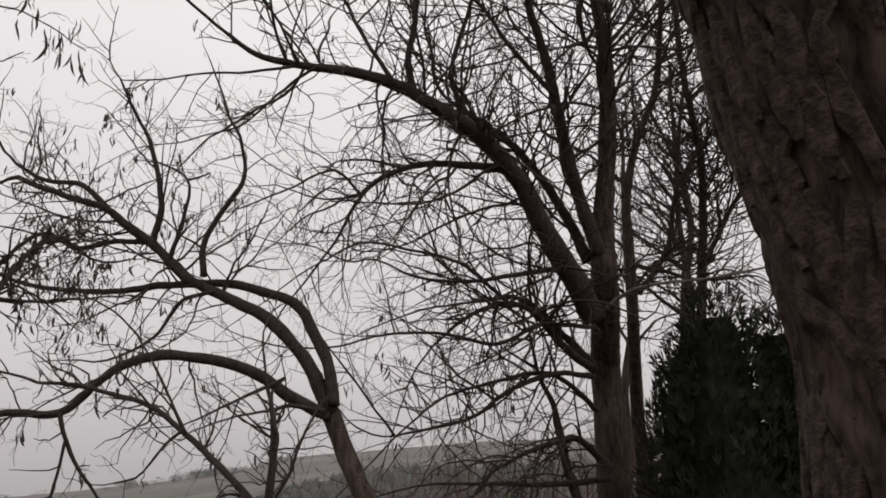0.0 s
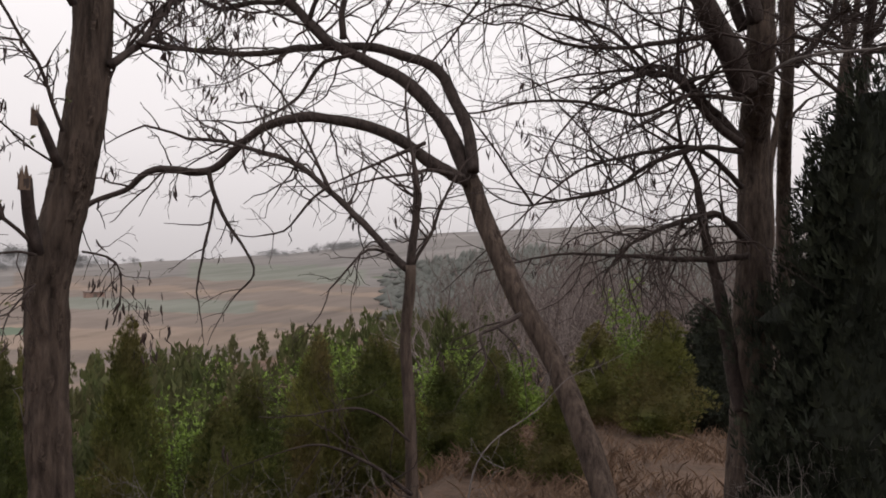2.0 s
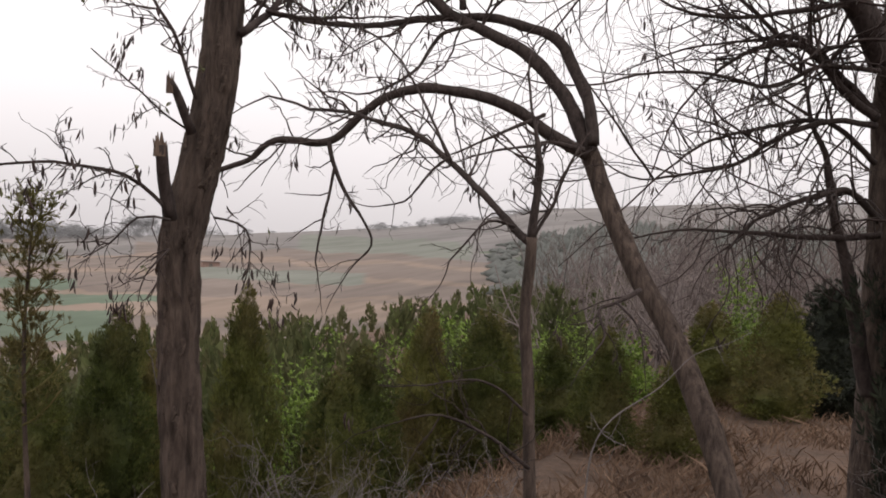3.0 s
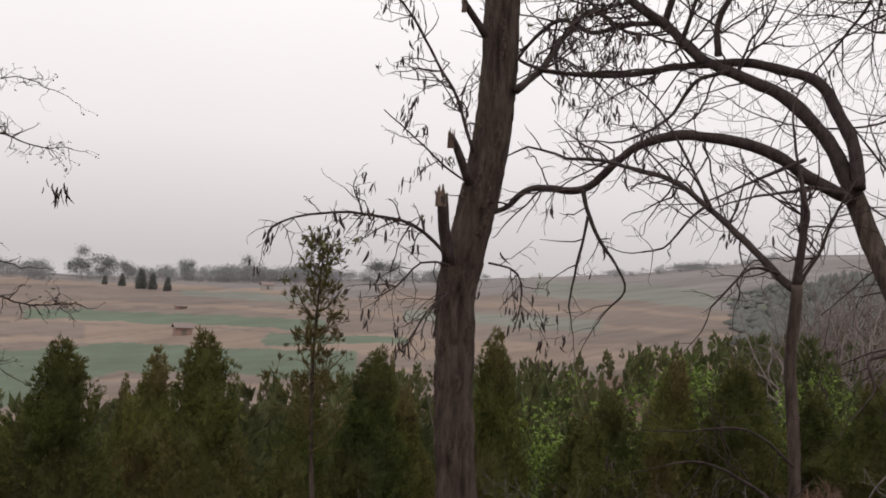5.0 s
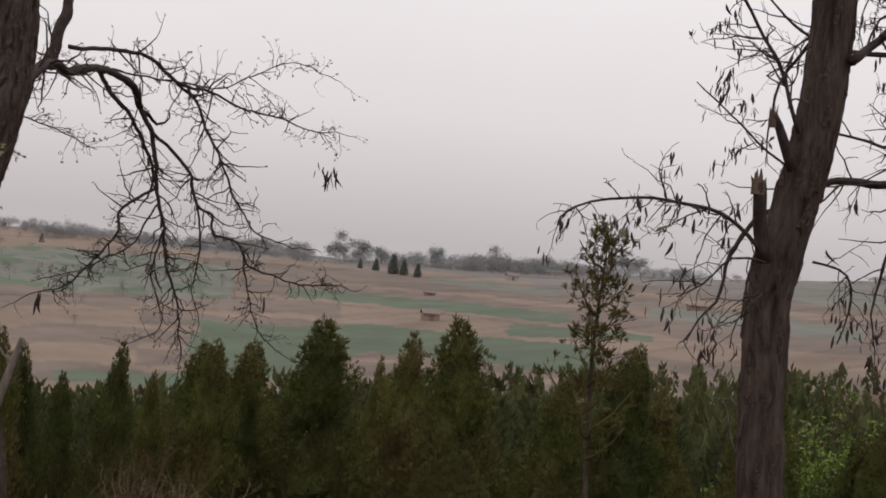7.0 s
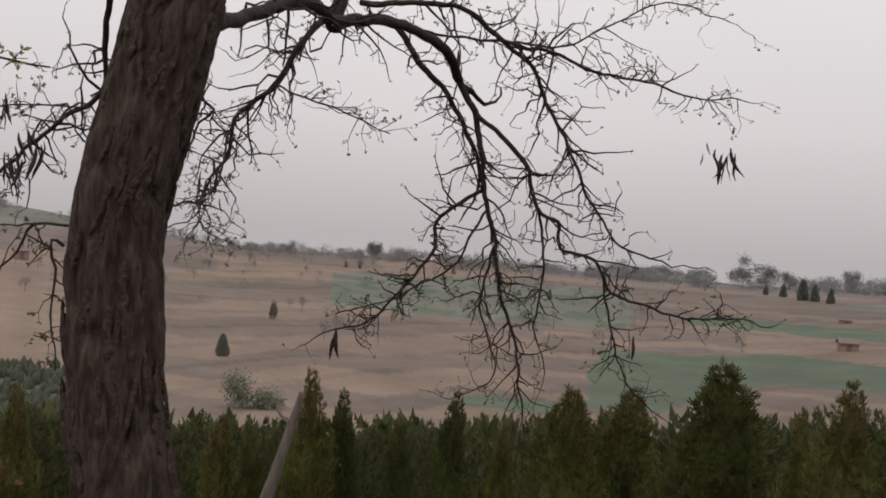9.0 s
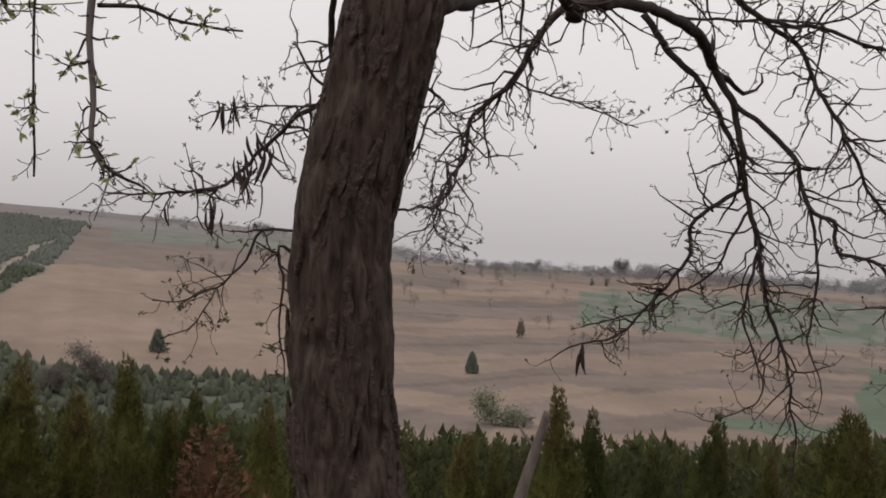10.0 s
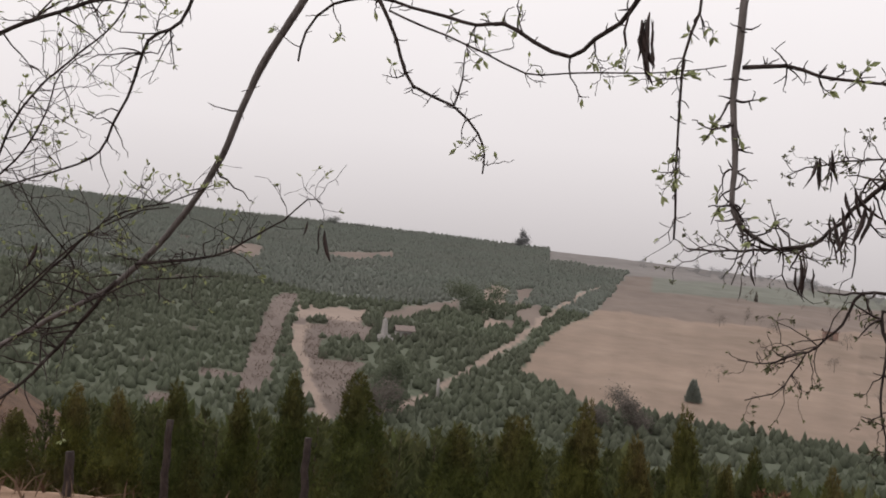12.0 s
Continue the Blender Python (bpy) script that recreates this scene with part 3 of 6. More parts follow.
arch_tree.limb([(-0.10, 5.57, 0.59), (-0.14, 5.63, 0.80), (-0.26, 5.72, 1.07), (-0.36, 5.76, 1.22), (-0.56, 5.82, 1.31), (-0.79, 5.89, 1.38), (-1.02, 5.95, 1.40), (-1.29, 6.03, 1.40), (-1.70, 6.14, 1.39), (-2.12, 6.25, 1.44), (-2.34, 6.30, 1.50)], 0.0394, 0.0134, twigs=35, length=0.69, level=2, lift=0.1, start=0.3, kink=0.2, fork=0.45)
arch_tree.limb([(-0.13, 5.62, 0.53), (-0.34, 5.57, 0.64), (-0.60, 5.51, 0.80), (-0.85, 5.46, 0.86), (-1.10, 5.41, 0.87), (-1.29, 5.38, 0.81), (-1.42, 5.36, 0.71), (-1.60, 5.34, 0.55), (-1.90, 5.28, 0.54), (-2.06, 5.26, 0.42), (-2.26, 5.23, 0.33), (-2.40, 5.21, 0.11)], 0.0397, 0.0126, twigs=30, length=0.63, level=2, lift=-0.1, start=0.3, kink=0.2, fork=0.45)
arch_tree.limb([(-1.59, 5.32, 0.55), (-1.56, 5.34, 0.41), (-1.49, 5.36, 0.26), (-1.37, 5.38, 0.09), (-1.33, 5.39, -0.04), (-1.43, 5.40, -0.15)], 0.0144, 0.0048, twigs=10, length=0.40, lift=-0.6, kink=0.2, fork=0.45)
arch_tree.limb([(-1.56, 5.34, 0.39), (-1.59, 5.35, 0.22), (-1.63, 5.37, 0.06), (-1.66, 5.38, -0.15)], 0.0096, 0.0048, twigs=8, length=0.34, lift=-0.6, kink=0.2, fork=0.45)
arch_tree.limb([(-1.32, 5.92, 1.65), (-1.28, 5.95, 1.89), (-1.33, 5.98, 2.17), (-1.41, 6.00, 2.41), (-1.53, 6.03, 2.62), (-1.63, 6.05, 2.83)], 0.0233, 0.0076, twigs=24, length=0.69, level=2, lift=0.5, kink=0.2, fork=0.45)
arch_tree.limb([(-1.19, 5.85, 1.51), (-1.12, 5.84, 1.73), (-1.07, 5.82, 1.94), (-1.08, 5.81, 2.04), (-1.16, 5.81, 2.11)], 0.0159, 0.0072, twigs=8, length=0.34, lift=0.4, kink=0.2, fork=0.45)
arch_tree.limb([(-1.09, 5.83, 2.04), (-1.01, 5.82, 2.06), (-0.94, 5.82, 2.09)], 0.0090, 0.0054)
arch_tree.limb([(-0.94, 5.77, 1.40), (-0.95, 5.78, 1.58), (-0.89, 5.79, 1.75), (-0.79, 5.80, 1.92), (-0.72, 5.81, 2.06), (-0.76, 5.82, 2.32), (-0.85, 5.82, 2.49)], 0.0226, 0.0091, twigs=16, length=0.52, level=1, lift=0.5, kink=0.2, fork=0.45)
arch_tree.limb([(-1.02, 5.88, 1.39), (-1.20, 5.92, 1.55), (-1.34, 5.95, 1.67), (-1.56, 6.01, 1.83), (-1.82, 6.06, 2.08), (-2.12, 6.14, 2.15), (-2.34, 6.18, 2.28)], 0.0300, 0.0114, twigs=35, length=0.86, level=2, lift=0.4, kink=0.2, fork=0.45)
arch_tree.limb([(-1.31, 5.92, 1.66), (-1.59, 5.99, 1.68), (-1.83, 6.06, 1.66), (-2.03, 6.09, 1.76), (-2.20, 6.14, 1.74), (-2.42, 6.25, 1.59), (-2.69, 6.40, 1.36)], 0.0180, 0.0114, twigs=22, length=0.69, level=2, lift=0.1, kink=0.2, fork=0.45)
arch_tree.limb([(-0.87, 5.79, 1.32), (-1.06, 5.76, 1.25), (-1.16, 5.75, 1.10), (-1.22, 5.74, 1.02), (-1.34, 5.72, 0.94), (-1.47, 5.69, 0.88)], 0.0157, 0.0067, twigs=10, length=0.46, lift=0.1, kink=0.2, fork=0.45)
arch_tree.limb([(-0.15, 5.53, 0.56), (-0.33, 5.40, 0.58), (-0.44, 5.31, 0.55), (-0.59, 5.19, 0.51)], 0.0146, 0.0062, twigs=9, length=0.46, kink=0.2, fork=0.45)
arch_tree.limb([(-0.38, 5.50, 0.75), (-0.57, 5.33, 0.63), (-0.73, 5.18, 0.53), (-0.84, 5.07, 0.46)], 0.0130, 0.0045, twigs=8, length=0.40, kink=0.2, fork=0.45)
arch_tree.limb([(0.21, 5.10, -0.19), (0.10, 5.00, -0.26), (0.02, 4.93, -0.30), (0.06, 4.86, -0.42), (0.02, 4.79, -0.50)], 0.0134, 0.0042, twigs=8, length=0.34, lift=-0.7, kink=0.2, fork=0.45)
arch_tree.limb([(0.11, 4.89, -0.25), (0.20, 4.85, -0.33), (0.24, 4.81, -0.41)], 0.0072, 0.0042, twigs=4, length=0.29, lift=-0.7, kink=0.2, fork=0.45)
arch_tree.finish(pods=150, buds=0)

snag_tree = Tree((-0.12, 3.98, height(-0.12, 3.98) - 0.05), "small bare tree with a broken top", 12, "locust_tree")
snag_tree.trunk([(-0.12, 3.98, -1.72), (-0.14, 3.98, -1.21), (-0.16, 3.98, -0.97), (-0.18, 3.97, -0.59), (-0.21, 3.97, -0.27), (-0.20, 3.98, -0.05), (-0.20, 3.98, 0.05)], [0.032, 0.031, 0.031, 0.028, 0.027, 0.025, 0.024], sides=20, depth=0.004, seed=8)
snag_tree.limb([(-0.20, 3.98, 0.04), (-0.19, 3.98, 0.18), (-0.18, 3.98, 0.30), (-0.18, 3.98, 0.35)], 0.0200, 0.0153, twigs=5, length=0.3)
snag_tree.limb([(-0.19, 3.98, 0.18), (-0.20, 4.01, 0.37), (-0.21, 4.03, 0.50), (-0.24, 4.05, 0.62), (-0.26, 4.07, 0.74)], 0.0094, 0.0048, twigs=13, length=0.4, level=1, lift=0.5)
snag_tree.limb([(-0.19, 3.98, 0.05), (-0.12, 4.03, 0.20), (-0.08, 4.07, 0.34), (-0.03, 4.11, 0.44)], 0.0082, 0.0048, twigs=8, length=0.35, lift=0.5)
snag_tree.limb([(-0.20, 3.98, 0.02), (-0.30, 4.04, 0.10), (-0.46, 4.15, 0.24), (-0.63, 4.26, 0.38), (-0.81, 4.35, 0.50), (-1.00, 4.43, 0.56), (-1.22, 4.52, 0.62), (-1.44, 4.59, 0.64)], 0.0177, 0.0084, twigs=34, length=0.5, level=1, lift=0.2)
snag_tree.limb([(-0.59, 4.12, 0.37), (-0.71, 4.22, 0.56), (-0.80, 4.28, 0.70), (-0.94, 4.37, 0.88), (-1.14, 4.44, 1.02)], 0.0074, 0.0040, twigs=13, length=0.45, level=1, lift=0.3)
snag_tree.limb([(-0.60, 4.12, 0.38), (-0.67, 4.11, 0.32), (-0.73, 4.10, 0.24), (-0.78, 4.09, 0.18), (-0.87, 4.07, 0.16)], 0.0074, 0.0037, twigs=5, length=0.25)
snag_tree.limb([(-0.27, 3.97, 0.09), (-0.37, 3.92, 0.11), (-0.42, 3.88, 0.05), (-0.51, 3.83, -0.06)], 0.0071, 0.0035, twigs=10, length=0.3, lift=-0.2)
snag_tree.limb([(-0.17, 3.88, -0.67), (-0.27, 3.79, -0.56), (-0.38, 3.71, -0.52), (-0.53, 3.60, -0.54), (-0.68, 3.49, -0.54)], 0.0058, 0.0021, twigs=12, length=0.3, lift=0.2)
snag_tree.limb([(-0.15, 3.88, -0.88), (-0.30, 3.74, -0.74), (-0.46, 3.60, -0.65), (-0.57, 3.51, -0.66)], 0.0092, 0.0032, twigs=12, length=0.4, lift=0.2)
snag_tree.finish(pods=12, buds=0)

upright_tree = Tree((1.81, 7.31, height(1.81, 7.31) - 0.05), "tall bare tree with many crowded limbs", 13, "locust_tree")
upright_tree.trunk([(1.80, 7.31, -2.18), (1.80, 7.33, -1.67), (1.79, 7.34, -0.93), (1.79, 7.35, -0.20), (1.78, 7.37, 0.49), (1.77, 7.38, 1.02), (1.70, 6.81, 1.56), (1.69, 6.75, 1.88), (1.73, 6.60, 2.55), (1.72, 6.46, 3.15), (1.66, 6.38, 3.55), (1.61, 6.24, 4.20)], [0.210, 0.186, 0.158, 0.142, 0.126, 0.118, 0.110, 0.090, 0.069, 0.057, 0.045, 0.033], sides=44, depth=0.012, seed=5, furrow=16)
upright_tree.limb([(1.70, 6.62, 2.35), (1.72, 6.59, 2.55), (1.72, 6.48, 3.16), (1.67, 6.41, 3.57), (1.61, 6.29, 4.23), (1.58, 6.17, 4.90)], 0.0366, 0.0208, twigs=74, length=1.49, level=2, lift=0.4, sides=12, kink=0.15, fork=0.45)
upright_tree.limb([(1.60, 6.73, 1.26), (1.42, 6.57, 1.59), (1.22, 6.42, 1.88), (1.06, 6.28, 2.16), (0.87, 6.17, 2.36), (0.64, 6.07, 2.52), (0.38, 5.97, 2.66), (0.23, 5.92, 2.72), (-0.06, 5.84, 2.78), (-0.35, 5.77, 2.79), (-0.63, 5.70, 2.83), (-0.83, 5.61, 2.95)], 0.0916, 0.0126, twigs=63, length=1.35, level=2, lift=0.1, sides=12, kink=0.15, fork=0.45)
upright_tree.limb([(1.66, 6.71, 1.74), (1.54, 6.64, 2.06), (1.42, 6.54, 2.49), (1.33, 6.44, 2.89), (1.24, 6.36, 3.24), (1.16, 6.30, 3.52), (1.10, 6.18, 3.99)], 0.0566, 0.0202, twigs=36, length=1.22, level=2, lift=0.4, kink=0.15, fork=0.45)
upright_tree.limb([(0.36, 5.98, 2.67), (0.31, 5.96, 2.90), (0.36, 5.92, 3.17), (0.38, 5.88, 3.56)], 0.0263, 0.0172, twigs=13, length=0.94, level=2, lift=0.4, kink=0.15, fork=0.45)
upright_tree.limb([(0.99, 6.29, 2.24), (0.72, 6.21, 2.25), (0.39, 6.11, 2.23), (0.19, 6.07, 2.14), (0.01, 6.04, 2.00), (-0.14, 6.01, 1.71)], 0.0329, 0.0091, twigs=32, length=1.08, level=2, lift=-0.5, kink=0.15, fork=0.45)
upright_tree.limb([(1.60, 6.83, 1.71), (1.43, 6.82, 2.07), (1.19, 6.81, 2.45), (0.99, 6.82, 2.67), (0.61, 6.84, 2.96)], 0.0451, 0.0171, twigs=26, length=1.22, level=2, lift=0.2, kink=0.15, fork=0.45)
upright_tree.limb([(1.60, 6.81, 0.93), (1.38, 6.69, 1.07), (1.18, 6.55, 1.27), (1.00, 6.47, 1.34), (0.74, 6.41, 1.27), (0.51, 6.36, 1.09)], 0.0339, 0.0094, twigs=16, length=1.22, level=2, lift=-0.1, kink=0.15, fork=0.45)
upright_tree.limb([(1.60, 6.82, 0.88), (1.31, 6.68, 0.89), (0.99, 6.55, 0.77), (0.70, 6.43, 0.57), (0.22, 6.20, 0.45)], 0.0219, 0.0072, twigs=23, length=1.08, level=2, lift=0.2, kink=0.15, fork=0.45)
upright_tree.limb([(1.57, 6.66, 1.53), (1.30, 6.50, 1.58), (0.98, 6.34, 1.51), (0.67, 6.18, 1.44), (0.37, 6.01, 1.44), (0.17, 5.85, 1.50)], 0.0219, 0.0071, twigs=14, length=1.22, level=2, lift=0.1, kink=0.15, fork=0.45)
upright_tree.limb([(1.57, 6.64, 1.20), (1.21, 6.47, 1.20), (0.89, 6.33, 1.05), (0.52, 6.12, 1.09), (0.23, 5.97, 1.07), (0.03, 5.86, 1.02)], 0.0177, 0.0070, twigs=13, length=1.22, level=2, lift=0.2, kink=0.15, fork=0.45)
upright_tree.limb([(1.70, 7.11, 0.28), (1.48, 6.95, 0.45), (1.35, 6.86, 0.44), (1.09, 6.68, 0.35), (0.83, 6.49, 0.21), (0.69, 6.34, 0.03)], 0.0295, 0.0072, twigs=27, length=0.81, level=2, lift=-0.7, kink=0.15, fork=0.45)
upright_tree.limb([(1.71, 7.11, 0.18), (1.30, 6.85, 0.14), (0.91, 6.58, 0.15), (0.54, 6.32, 0.15)], 0.0255, 0.0090, twigs=23, length=0.81, level=2, lift=-0.8, kink=0.15, fork=0.45)
upright_tree.limb([(1.65, 7.21, 1.01), (1.42, 7.01, 1.19), (1.20, 6.82, 1.35), (1.03, 6.69, 1.43), (0.73, 6.46, 1.35)], 0.0359, 0.0091, twigs=26, length=1.08, level=2, lift=-0.1, kink=0.15, fork=0.45)
upright_tree.limb([(1.67, 7.21, 0.67), (1.39, 6.97, 0.88), (1.18, 6.81, 0.91), (0.87, 6.57, 0.82), (0.54, 6.29, 0.70), (0.34, 6.09, 0.54)], 0.0219, 0.0070, twigs=23, length=1.08, level=2, lift=0.1, kink=0.15, fork=0.45)
upright_tree.limb([(1.65, 6.78, 1.33), (1.82, 6.63, 1.44), (2.02, 6.49, 1.48), (2.32, 6.27, 1.47), (2.63, 6.02, 1.49)], 0.0157, 0.0070, twigs=13, length=0.68, level=1, lift=0.2, mat=PALE, kink=0.15, fork=0.45)
upright_tree.limb([(1.68, 7.10, -0.91), (1.53, 7.04, -0.20), (1.44, 7.00, 0.14), (1.37, 6.98, 0.40), (1.33, 6.96, 0.64)], 0.0589, 0.0271, twigs=10, length=0.81, level=2, kink=0.15, fork=0.45)
upright_tree.limb([(0.23, 5.87, 2.70), (0.01, 5.87, 3.06), (-0.15, 5.86, 3.39), (-0.30, 5.85, 3.67)], 0.0167, 0.0095, twigs=13, length=1.2, level=2, lift=0.2, kink=0.15, fork=0.45)
upright_tree.limb([(0.68, 6.22, 2.55), (0.61, 6.19, 2.95), (0.73, 6.16, 3.36), (0.82, 6.13, 3.78)], 0.0194, 0.0120, twigs=14, length=1.2, level=2, lift=0.2, kink=0.15, fork=0.45)
upright_tree.limb([(-0.27, 5.75, 2.78), (-0.48, 5.73, 2.61), (-0.72, 5.70, 2.37), (-0.89, 5.66, 2.30)], 0.0109, 0.0053, twigs=10, length=0.9, level=2, lift=-0.2, kink=0.15, fork=0.45)
upright_tree.limb([(0.01, 5.94, 1.97), (-0.16, 5.85, 2.11), (-0.41, 5.81, 1.99), (-0.64, 5.76, 1.87)], 0.0109, 0.0053, twigs=11, length=0.9, level=2, lift=0.1, kink=0.15, fork=0.45)
upright_tree.limb([(1.33, 6.36, 2.81), (1.01, 6.24, 3.14), (0.85, 6.16, 3.36), (0.61, 6.08, 3.58)], 0.0199, 0.0098, twigs=13, length=1.2, level=2, lift=0.2, kink=0.15, fork=0.45)
upright_tree.limb([(0.99, 6.40, 1.32), (0.67, 6.17, 1.55), (0.30, 5.99, 1.62), (0.02, 5.86, 1.63), (-0.25, 5.76, 1.47)], 0.0153, 0.0052, twigs=13, length=1.0, level=2, lift=0.2, kink=0.15, fork=0.45)
upright_tree.limb([(0.22, 6.20, 0.45), (0.02, 5.99, 0.72), (-0.11, 5.86, 0.89), (-0.20, 5.76, 1.01)], 0.0090, 0.0051, twigs=6, length=0.8, level=1, lift=0.4, kink=0.15)
upright_tree.finish(pods=170, buds=0)

slim_tree = Tree((2.39, 8.42, height(2.39, 8.42) - 0.05), "slim bare tree beside a dark cypress", 14, "locust_tree")
slim_tree.trunk([(2.26, 8.19, -2.37), (2.23, 8.21, -1.47), (2.20, 8.22, -0.40), (2.16, 8.23, 0.64), (2.05, 7.65, 1.45), (2.03, 7.55, 1.93), (2.01, 7.45, 2.37), (2.10, 7.36, 2.82), (2.26, 7.27, 3.26), (2.31, 7.12, 3.93)], [0.076, 0.072, 0.068, 0.063, 0.059, 0.054, 0.045, 0.036, 0.027, 0.023], sides=18, depth=0.004, seed=2)
slim_tree.limb([(2.00, 7.44, 2.37), (2.10, 7.36, 2.82), (2.26, 7.29, 3.27), (2.32, 7.17, 3.96), (2.38, 7.05, 4.65)], 0.0271, 0.0138, twigs=77, length=1.12, level=2, lift=0.4, kink=0.16, fork=0.45)
slim_tree.limb([(2.73, 8.25, 1.34), (2.75, 8.10, 1.95), (2.77, 7.97, 2.52), (2.72, 7.86, 2.99), (2.58, 7.69, 3.69), (2.52, 7.53, 4.35)], 0.0483, 0.0193, twigs=77, length=1.12, level=2, lift=0.4, kink=0.16, fork=0.45)
slim_tree.limb([(2.13, 7.76, 1.65), (2.38, 7.75, 2.02), (2.49, 7.71, 2.54), (2.80, 7.68, 3.02), (2.96, 7.65, 3.42)], 0.0276, 0.0119, twigs=55, length=1.00, level=2, lift=0.4, kink=0.16, fork=0.45)
slim_tree.limb([(2.74, 8.00, 1.93), (2.98, 8.00, 2.38), (3.21, 8.00, 2.78), (3.32, 7.99, 3.29)], 0.0238, 0.0123, twigs=55, length=1.00, level=2, lift=0.4, kink=0.16, fork=0.45)
slim_tree.limb([(2.04, 7.51, 1.83), (2.26, 7.47, 1.78), (2.55, 7.42, 1.69), (2.84, 7.34, 1.70)], 0.0202, 0.0088, twigs=31, length=0.88, level=2, lift=0.1, kink=0.16, fork=0.45)
slim_tree.finish(pods=120, buds=0)



def back_tree(x, y, top, lean, seed):
    """A bare tree in the crowd behind: a thin trunk and many rising limbs."""
    g = height(x, y) - 0.05
    tree = Tree((x, y, g), "thin bare tree in the crowd behind cypresses", seed, "locust_tree")
    rng = np.random.default_rng(seed)
    n = 8
    pts = [(x + lean * k / n + rng.normal() * 0.05, y + rng.normal() * 0.05, g + (top - g) * k / n) for k in range(n + 1)]
    tree.trunk(pts, np.linspace(0.075, 0.018, n + 1), sides=12, step=0.1, depth=0.003, seed=seed)
    for k in range(9):
        u = rng.uniform(0.4, 0.95)
        b = np.array([np.interp(u * n, range(n + 1), [p[c] for p in pts]) for c in range(3)])
        a, l = rng.uniform(0, 2 * math.pi), rng.uniform(0.8, 1.7)
        bend = [b + np.array([math.cos(a) * l * q * 0.75, math.sin(a) * l * q * 0.75, l * (0.75 * q - 0.25 * q * q)]) + rng.normal(size=3) * 0.05 * q for q in (0, 0.33, 0.66, 1)]
        tree.limb(bend, 0.022, 0.006, twigs=11, length=0.7, level=2, lift=0.25, kink=0.2, fork=0.45, start=0.1)
    tree.finish(pods=40)


back_tree(2.85, 9.4, 4.2, 0.15, 41)
back_tree(3.30, 10.4, 4.6, -0.2, 42)
back_tree(2.45, 10.8, 4.4, 0.25, 43)

old_tree = Tree((1.58, 1.86, height(1.58, 1.86) - 0.05), "old locust tree with deeply furrowed dark bark", 15, "locust_tree")
old_tree.trunk([(1.58, 2.04, -1.07), (1.57, 1.94, -0.58), (1.55, 1.86, -0.20), (1.53, 1.81, 0.10), (1.50, 1.75, 0.37), (1.43, 1.70, 0.64), (1.35, 1.65, 0.91), (1.30, 1.61, 1.10), (1.22, 1.56, 1.34), (1.17, 1.51, 1.57)], [0.281, 0.271, 0.267, 0.265, 0.255, 0.251, 0.249, 0.251, 0.252, 0.247], sides=150, step=0.016, depth=0.036, seed=21, mat=OLD_BARK, furrow=10)
old_tree.plates(300, 0.20, 0.050, 0.014, [0.281, 0.271, 0.267, 0.265, 0.255, 0.251, 0.249, 0.251, 0.252, 0.247], OLD_BARK, 0.12)
old_tree.finish()

stub_tree = Tree((-1.03, 2.72, height(-1.03, 2.72) - 0.05), "bare locust trunk with two broken stubs", 16, "locust_tree")
stub_tree.trunk([(-1.03, 2.72, -1.44), (-1.06, 2.73, -1.00), (-1.08, 2.73, -0.78), (-1.11, 2.73, -0.48), (-1.13, 2.74, -0.24), (-1.13, 2.74, -0.03), (-1.09, 2.76, 0.22), (-1.05, 2.77, 0.47), (-1.04, 2.78, 0.72), (-1.04, 2.78, 0.96), (-1.05, 2.79, 1.28)], [0.077, 0.073, 0.070, 0.068, 0.066, 0.070, 0.070, 0.065, 0.063, 0.058, 0.053], sides=72, step=0.014, depth=0.011, seed=7, furrow=24)
stub_tree.plates(170, 0.075, 0.017, 0.0045, [0.077, 0.073, 0.070, 0.068, 0.066, 0.070, 0.070, 0.065, 0.063, 0.058, 0.053], BARK)
stub_tree.limb([(-1.11, 2.63, 0.05), (-1.12, 2.61, 0.13), (-1.12, 2.58, 0.20), (-1.12, 2.56, 0.27)], 0.0226, 0.0185, name="broken_stub")
stub_tree.limb([(-1.06, 2.65, 0.31), (-1.08, 2.61, 0.39), (-1.09, 2.59, 0.43), (-1.10, 2.57, 0.46)], 0.0169, 0.0111, name="broken_stub")
stub_tree.limb([(-1.04, 2.66, 0.80), (-1.06, 2.62, 0.85), (-1.07, 2.59, 0.88), (-1.08, 2.57, 0.90)], 0.0141, 0.0102, name="broken_stub")
stub_tree.limb([(-1.06, 2.66, 0.42), (-1.10, 2.61, 0.58), (-1.16, 2.56, 0.71), (-1.23, 2.50, 0.84), (-1.28, 2.46, 0.91), (-1.36, 2.41, 0.94)], 0.0066, 0.0028, twigs=26, length=0.22, level=1, lift=0.3)
stub_tree.limb([(-1.10, 2.64, 0.05), (-1.14, 2.57, 0.12), (-1.19, 2.50, 0.17), (-1.27, 2.40, 0.19), (-1.34, 2.31, 0.19), (-1.40, 2.23, 0.18), (-1.45, 2.16, 0.15), (-1.47, 2.13, 0.12)], 0.0066, 0.0026, twigs=31, length=0.2, level=1, lift=0.1)
stub_tree.limb([(-1.09, 2.59, 0.05), (-1.15, 2.51, 0.05), (-1.20, 2.44, -0.03), (-1.24, 2.38, -0.07)], 0.0037, 0.0018, twigs=12, length=0.2, lift=-0.3)
stub_tree.limb([(-1.09, 2.59, -0.04), (-1.12, 2.51, -0.12), (-1.11, 2.46, -0.19)], 0.0037, 0.0018, twigs=11, length=0.2, lift=-0.6)
